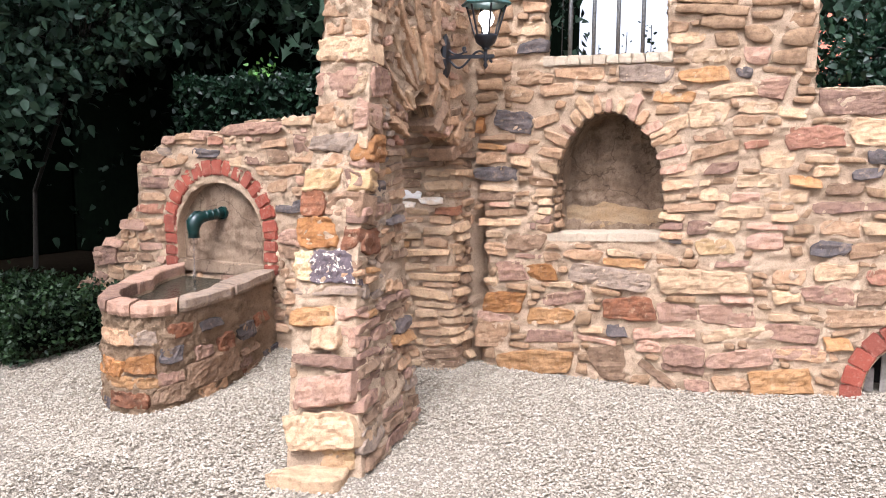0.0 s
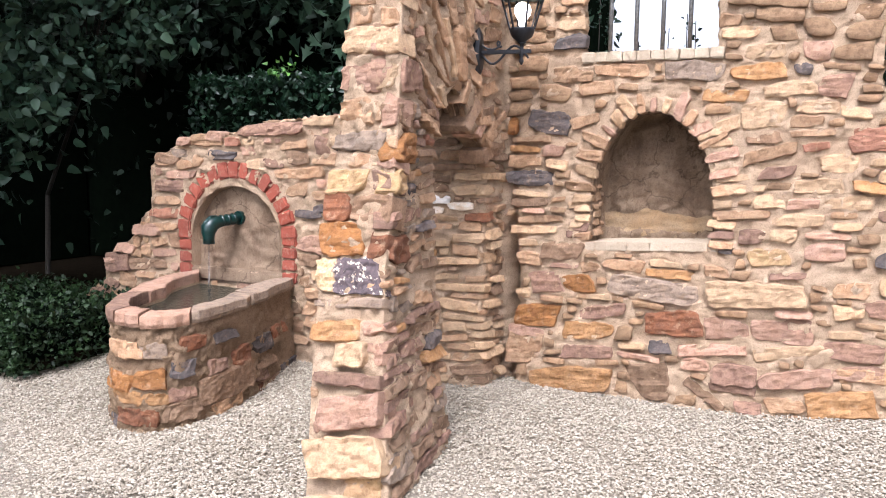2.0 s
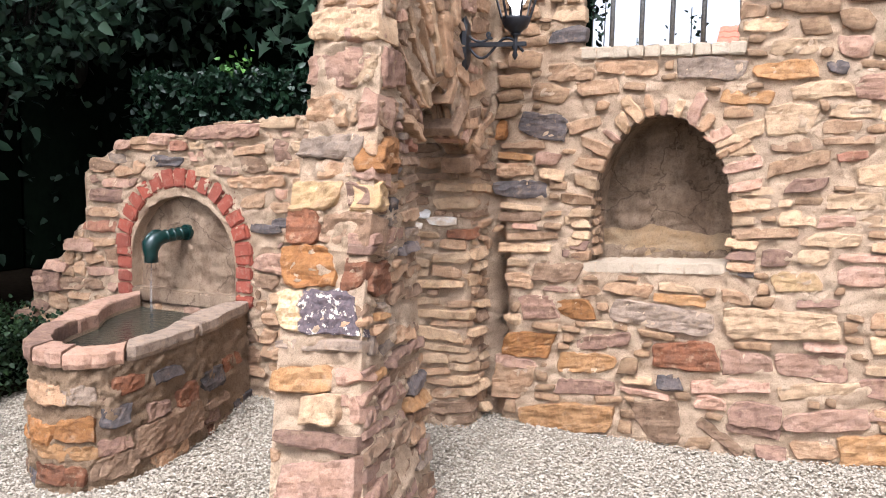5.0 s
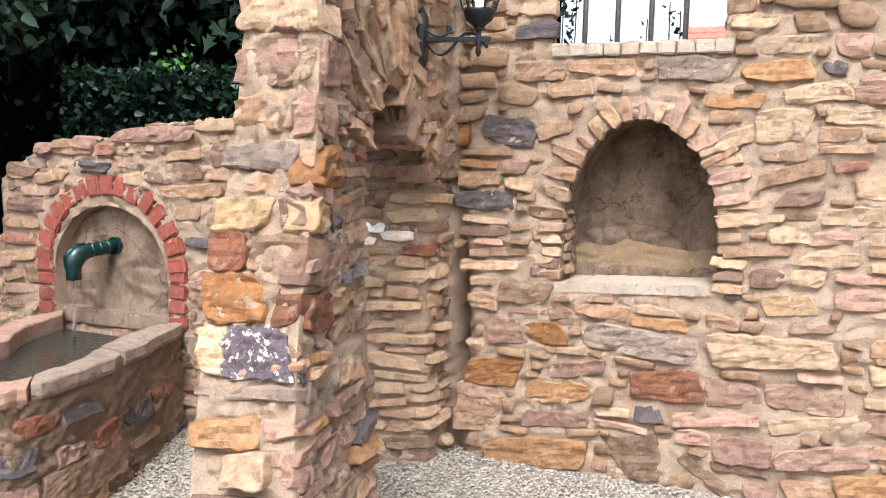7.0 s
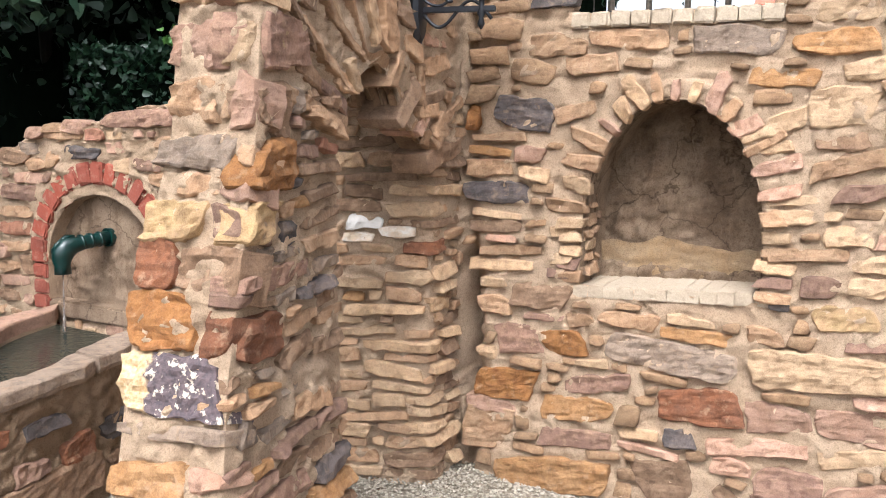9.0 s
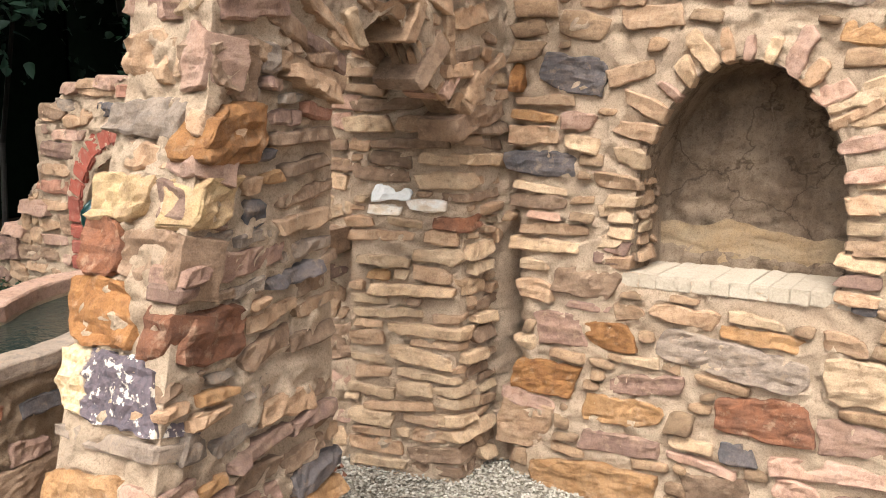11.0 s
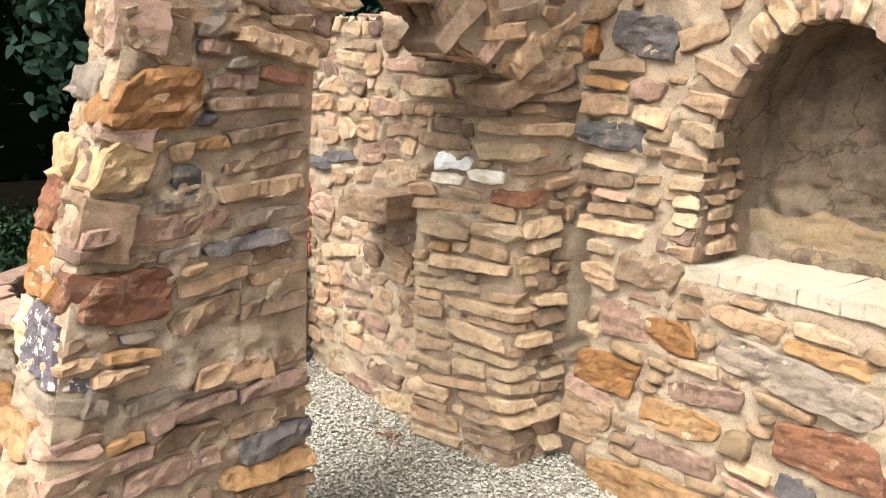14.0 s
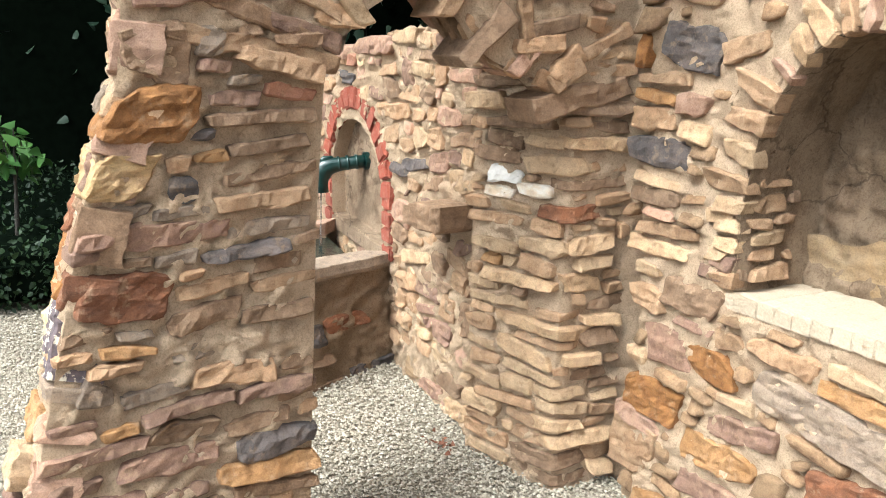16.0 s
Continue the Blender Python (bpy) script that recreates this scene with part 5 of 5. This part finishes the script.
B.stone(2.860, 0.230, 0.180, 0.120, 0, "rust")
B.stone(3.120, 0.240, 0.240, 0.110, 0, "slate")
B.stone(3.340, 0.270, 0.200, 0.080, 0, "rust")
B.stone(1.560, 0.370, 0.620, 0.090, 0, "tan")
B.stone(3.160, 0.110, 0.260, 0.050, 0, "brown")
O.stone(0.815, 1.905, 0.285, 0.105, -80, "tan", 0.05)
O.stone(0.700, 1.930, 0.300, 0.060, -66, "cream", 0.035)
O.stone(0.690, 2.160, 0.260, 0.070, -62, "tan", 0.035)
O.stone(0.560, 2.050, 0.300, 0.060, -50, "tan", 0.032)
O.stone(0.430, 1.930, 0.290, 0.055, -42, "cream", 0.03)
O.stone(0.920, 2.130, 0.240, 0.090, -88, "tan", 0.04)
O.stone(1.100, 1.637, 0.242, 0.044, -79, "tan", 0.03)
O.stone(0.410, 1.727, 0.351, 0.044, -27, "tan", 0.03)
O.stone(0.533, 1.810, 0.325, 0.039, -30, "tan", 0.035)
O.stone(0.335, 1.646, 0.343, 0.046, -20, "brown", 0.028)
O.stone(0.329, 1.569, 0.465, 0.056, -11, "tan", 0.03)
O.stone(0.622, 1.873, 0.271, 0.029, -58, "tan", 0.03)
O.stone(0.227, 1.810, 0.281, 0.043, -31, "brown", 0.025)
O.stone(1.235, 1.491, 0.122, 0.060, 34, "tan", 0.045)
O.stone(1.186, 1.633, 0.178, 0.049, 11, "brown", 0.03)
O.stone(1.147, 1.581, 0.162, 0.051, 7, "tan", 0.035)
O.stone(1.305, 1.416, 0.351, 0.077, 12, "brown", 0.03)
O.stone(1.378, 1.588, 0.198, 0.041, 27, "tan", 0.028)
O.stone(0.463, 1.610, 0.213, 0.051, -16, "mauve", 0.028)
O.stone(0.563, 1.653, 0.146, 0.063, -11, "tan", 0.028)
O.stone(0.135, 1.733, 0.262, 0.138, 4, "mauve", 0.03)
G = Wall("foot", lambda u, v: (u, v, 0.0), -2.6, -1.6, 2.9, 3.5, cross, 21)
G.stand, G.deep = 1.0, 0.05
G.stone(-1.95, 3.22, 0.30, 0.18, 14, "cream", 0.045)
# broken wedge stones hanging round the passage arch
u = 0.47
while u < 1.32:
    step = O.rng.uniform(0.06, 0.13)
    if not 0.62 < u < 0.80 and O.rng.random() < 0.75:
        a = -62 + O.rng.uniform(-18, 18) if u < 0.7 else 40 + O.rng.uniform(-28, 22)
        O.stone(u, arch_top(u) + O.rng.uniform(0.04, 0.07), O.rng.uniform(0.10, 0.22), O.rng.uniform(0.045, 0.09), a, O.rng.choice(["tan", "brown", "tan", "pink", "cream"]), O.rng.uniform(0.025, 0.045))
    u += step
# wedge stones round the niche
for k in range(17):
    s = -1 + 2 * (k + 0.5) / 17
    u = -1.293 + 0.337 * math.sin(s * 1.5)
    w, slope = niche_top(u), (niche_top(u + 0.004) - niche_top(u - 0.004)) / 0.008
    a = math.atan2(1, -slope) if abs(s) < 0.93 else (math.pi if s < 0 else 0.0)
    l = M.rng.uniform(0.08, 0.18)
    M.stone(u + math.cos(a) * (l / 2 - 0.012), w + math.sin(a) * (l / 2 - 0.012), l, M.rng.uniform(0.034, 0.066), math.degrees(a) + M.rng.uniform(-9, 9), M.rng.choice(["cream", "tan", "pink", "tan"]), M.rng.uniform(0.022, 0.045))
for side, u in ((-1, -1.655), (1, -0.932)):
    for k in range(5):
        M.stone(u + side * 0.02, 0.91 + 0.055 * k, M.rng.uniform(0.09, 0.14), 0.046, M.rng.uniform(-6, 6), M.rng.choice(["cream", "tan", "mauve"]), 0.03)
# coping stones along the broken top of the fountain wall
for depth in (0.0, 0.15, 0.30):
    T = Wall("coping", (lambda d: lambda u, w: (u, 5.0 + d, w))(depth), -5.6, -2.7, 0.0, 1.8, wall_fountain, 30 + int(depth * 10))
    T.deep = T_DEEP
    u = -5.45
    while u < -2.75:
        w = T.rng.uniform(0.12, 0.26)
        h = T.rng.uniform(0.05, 0.085)
        if depth or u < -4.4 or -4.02 > u + w / 2 > -4.4:
            T.stone(u + w / 2, min(fountain_top(u + 0.02), fountain_top(u + w / 2)) + h * 0.12, w, h, T.rng.uniform(-3, 4), T.rng.choice(["tan", "mauve", "pink", "brown", "tan"]), 0.05)
        u += w * 0.96
M.fill(WARM, (0.034, 0.098), (0.12, 0.40), (0.020, 0.046), 4.5, 300, skip=0.05)
PF.fill(["tan", "tan", "cream", "pink", "mauve", "tan", "brown"], (0.05, 0.125), (0.10, 0.27), (0.018, 0.034), 4.0, skip=0.08)
PS.fill(["mauve", "brown", "tan", "mauve", "brown", "grey"], (0.036, 0.066), (0.16, 0.36), (0.012, 0.034), 3.0, skip=0.06)
P.fill(["tan", "cream", "tan", "cream", "brown", "tan"], (0.034, 0.066), (0.14, 0.36), (0.012, 0.05), 3.5, skip=0.04)
O.fill(["tan", "tan", "pink", "brown"], (0.04, 0.085), (0.10, 0.28), (0.012, 0.03), 10.0, skip=0.2, scales=(1.0, 0.7, 0.5))
F.fill(["tan", "tan", "cream", "pink", "mauve", "tan", "brown"], (0.05, 0.125), (0.10, 0.27), (0.018, 0.034), 4.0, skip=0.08)
NL = Wall("niche side", lambda u, w: (-1.632, 5.30 + u, w), 0.0, 0.20, 0.90, 1.30, wall_main, 20)
NL.fill(["tan", "brown", "cream"], (0.03, 0.055), (0.08, 0.18), (0.015, 0.03), 4.0)
SO.fill(["tan", "tan", "pink", "brown"], (0.04, 0.085), (0.10, 0.28), (0.012, 0.03), 10.0, skip=0.2, scales=(1.0, 0.7, 0.5))
B.stand = 0.5
B.fill(["brown", "rust", "brown", "mauve", "slate"], (0.05, 0.09), (0.12, 0.28), (0.010, 0.022), 4.0, skip=0.8)
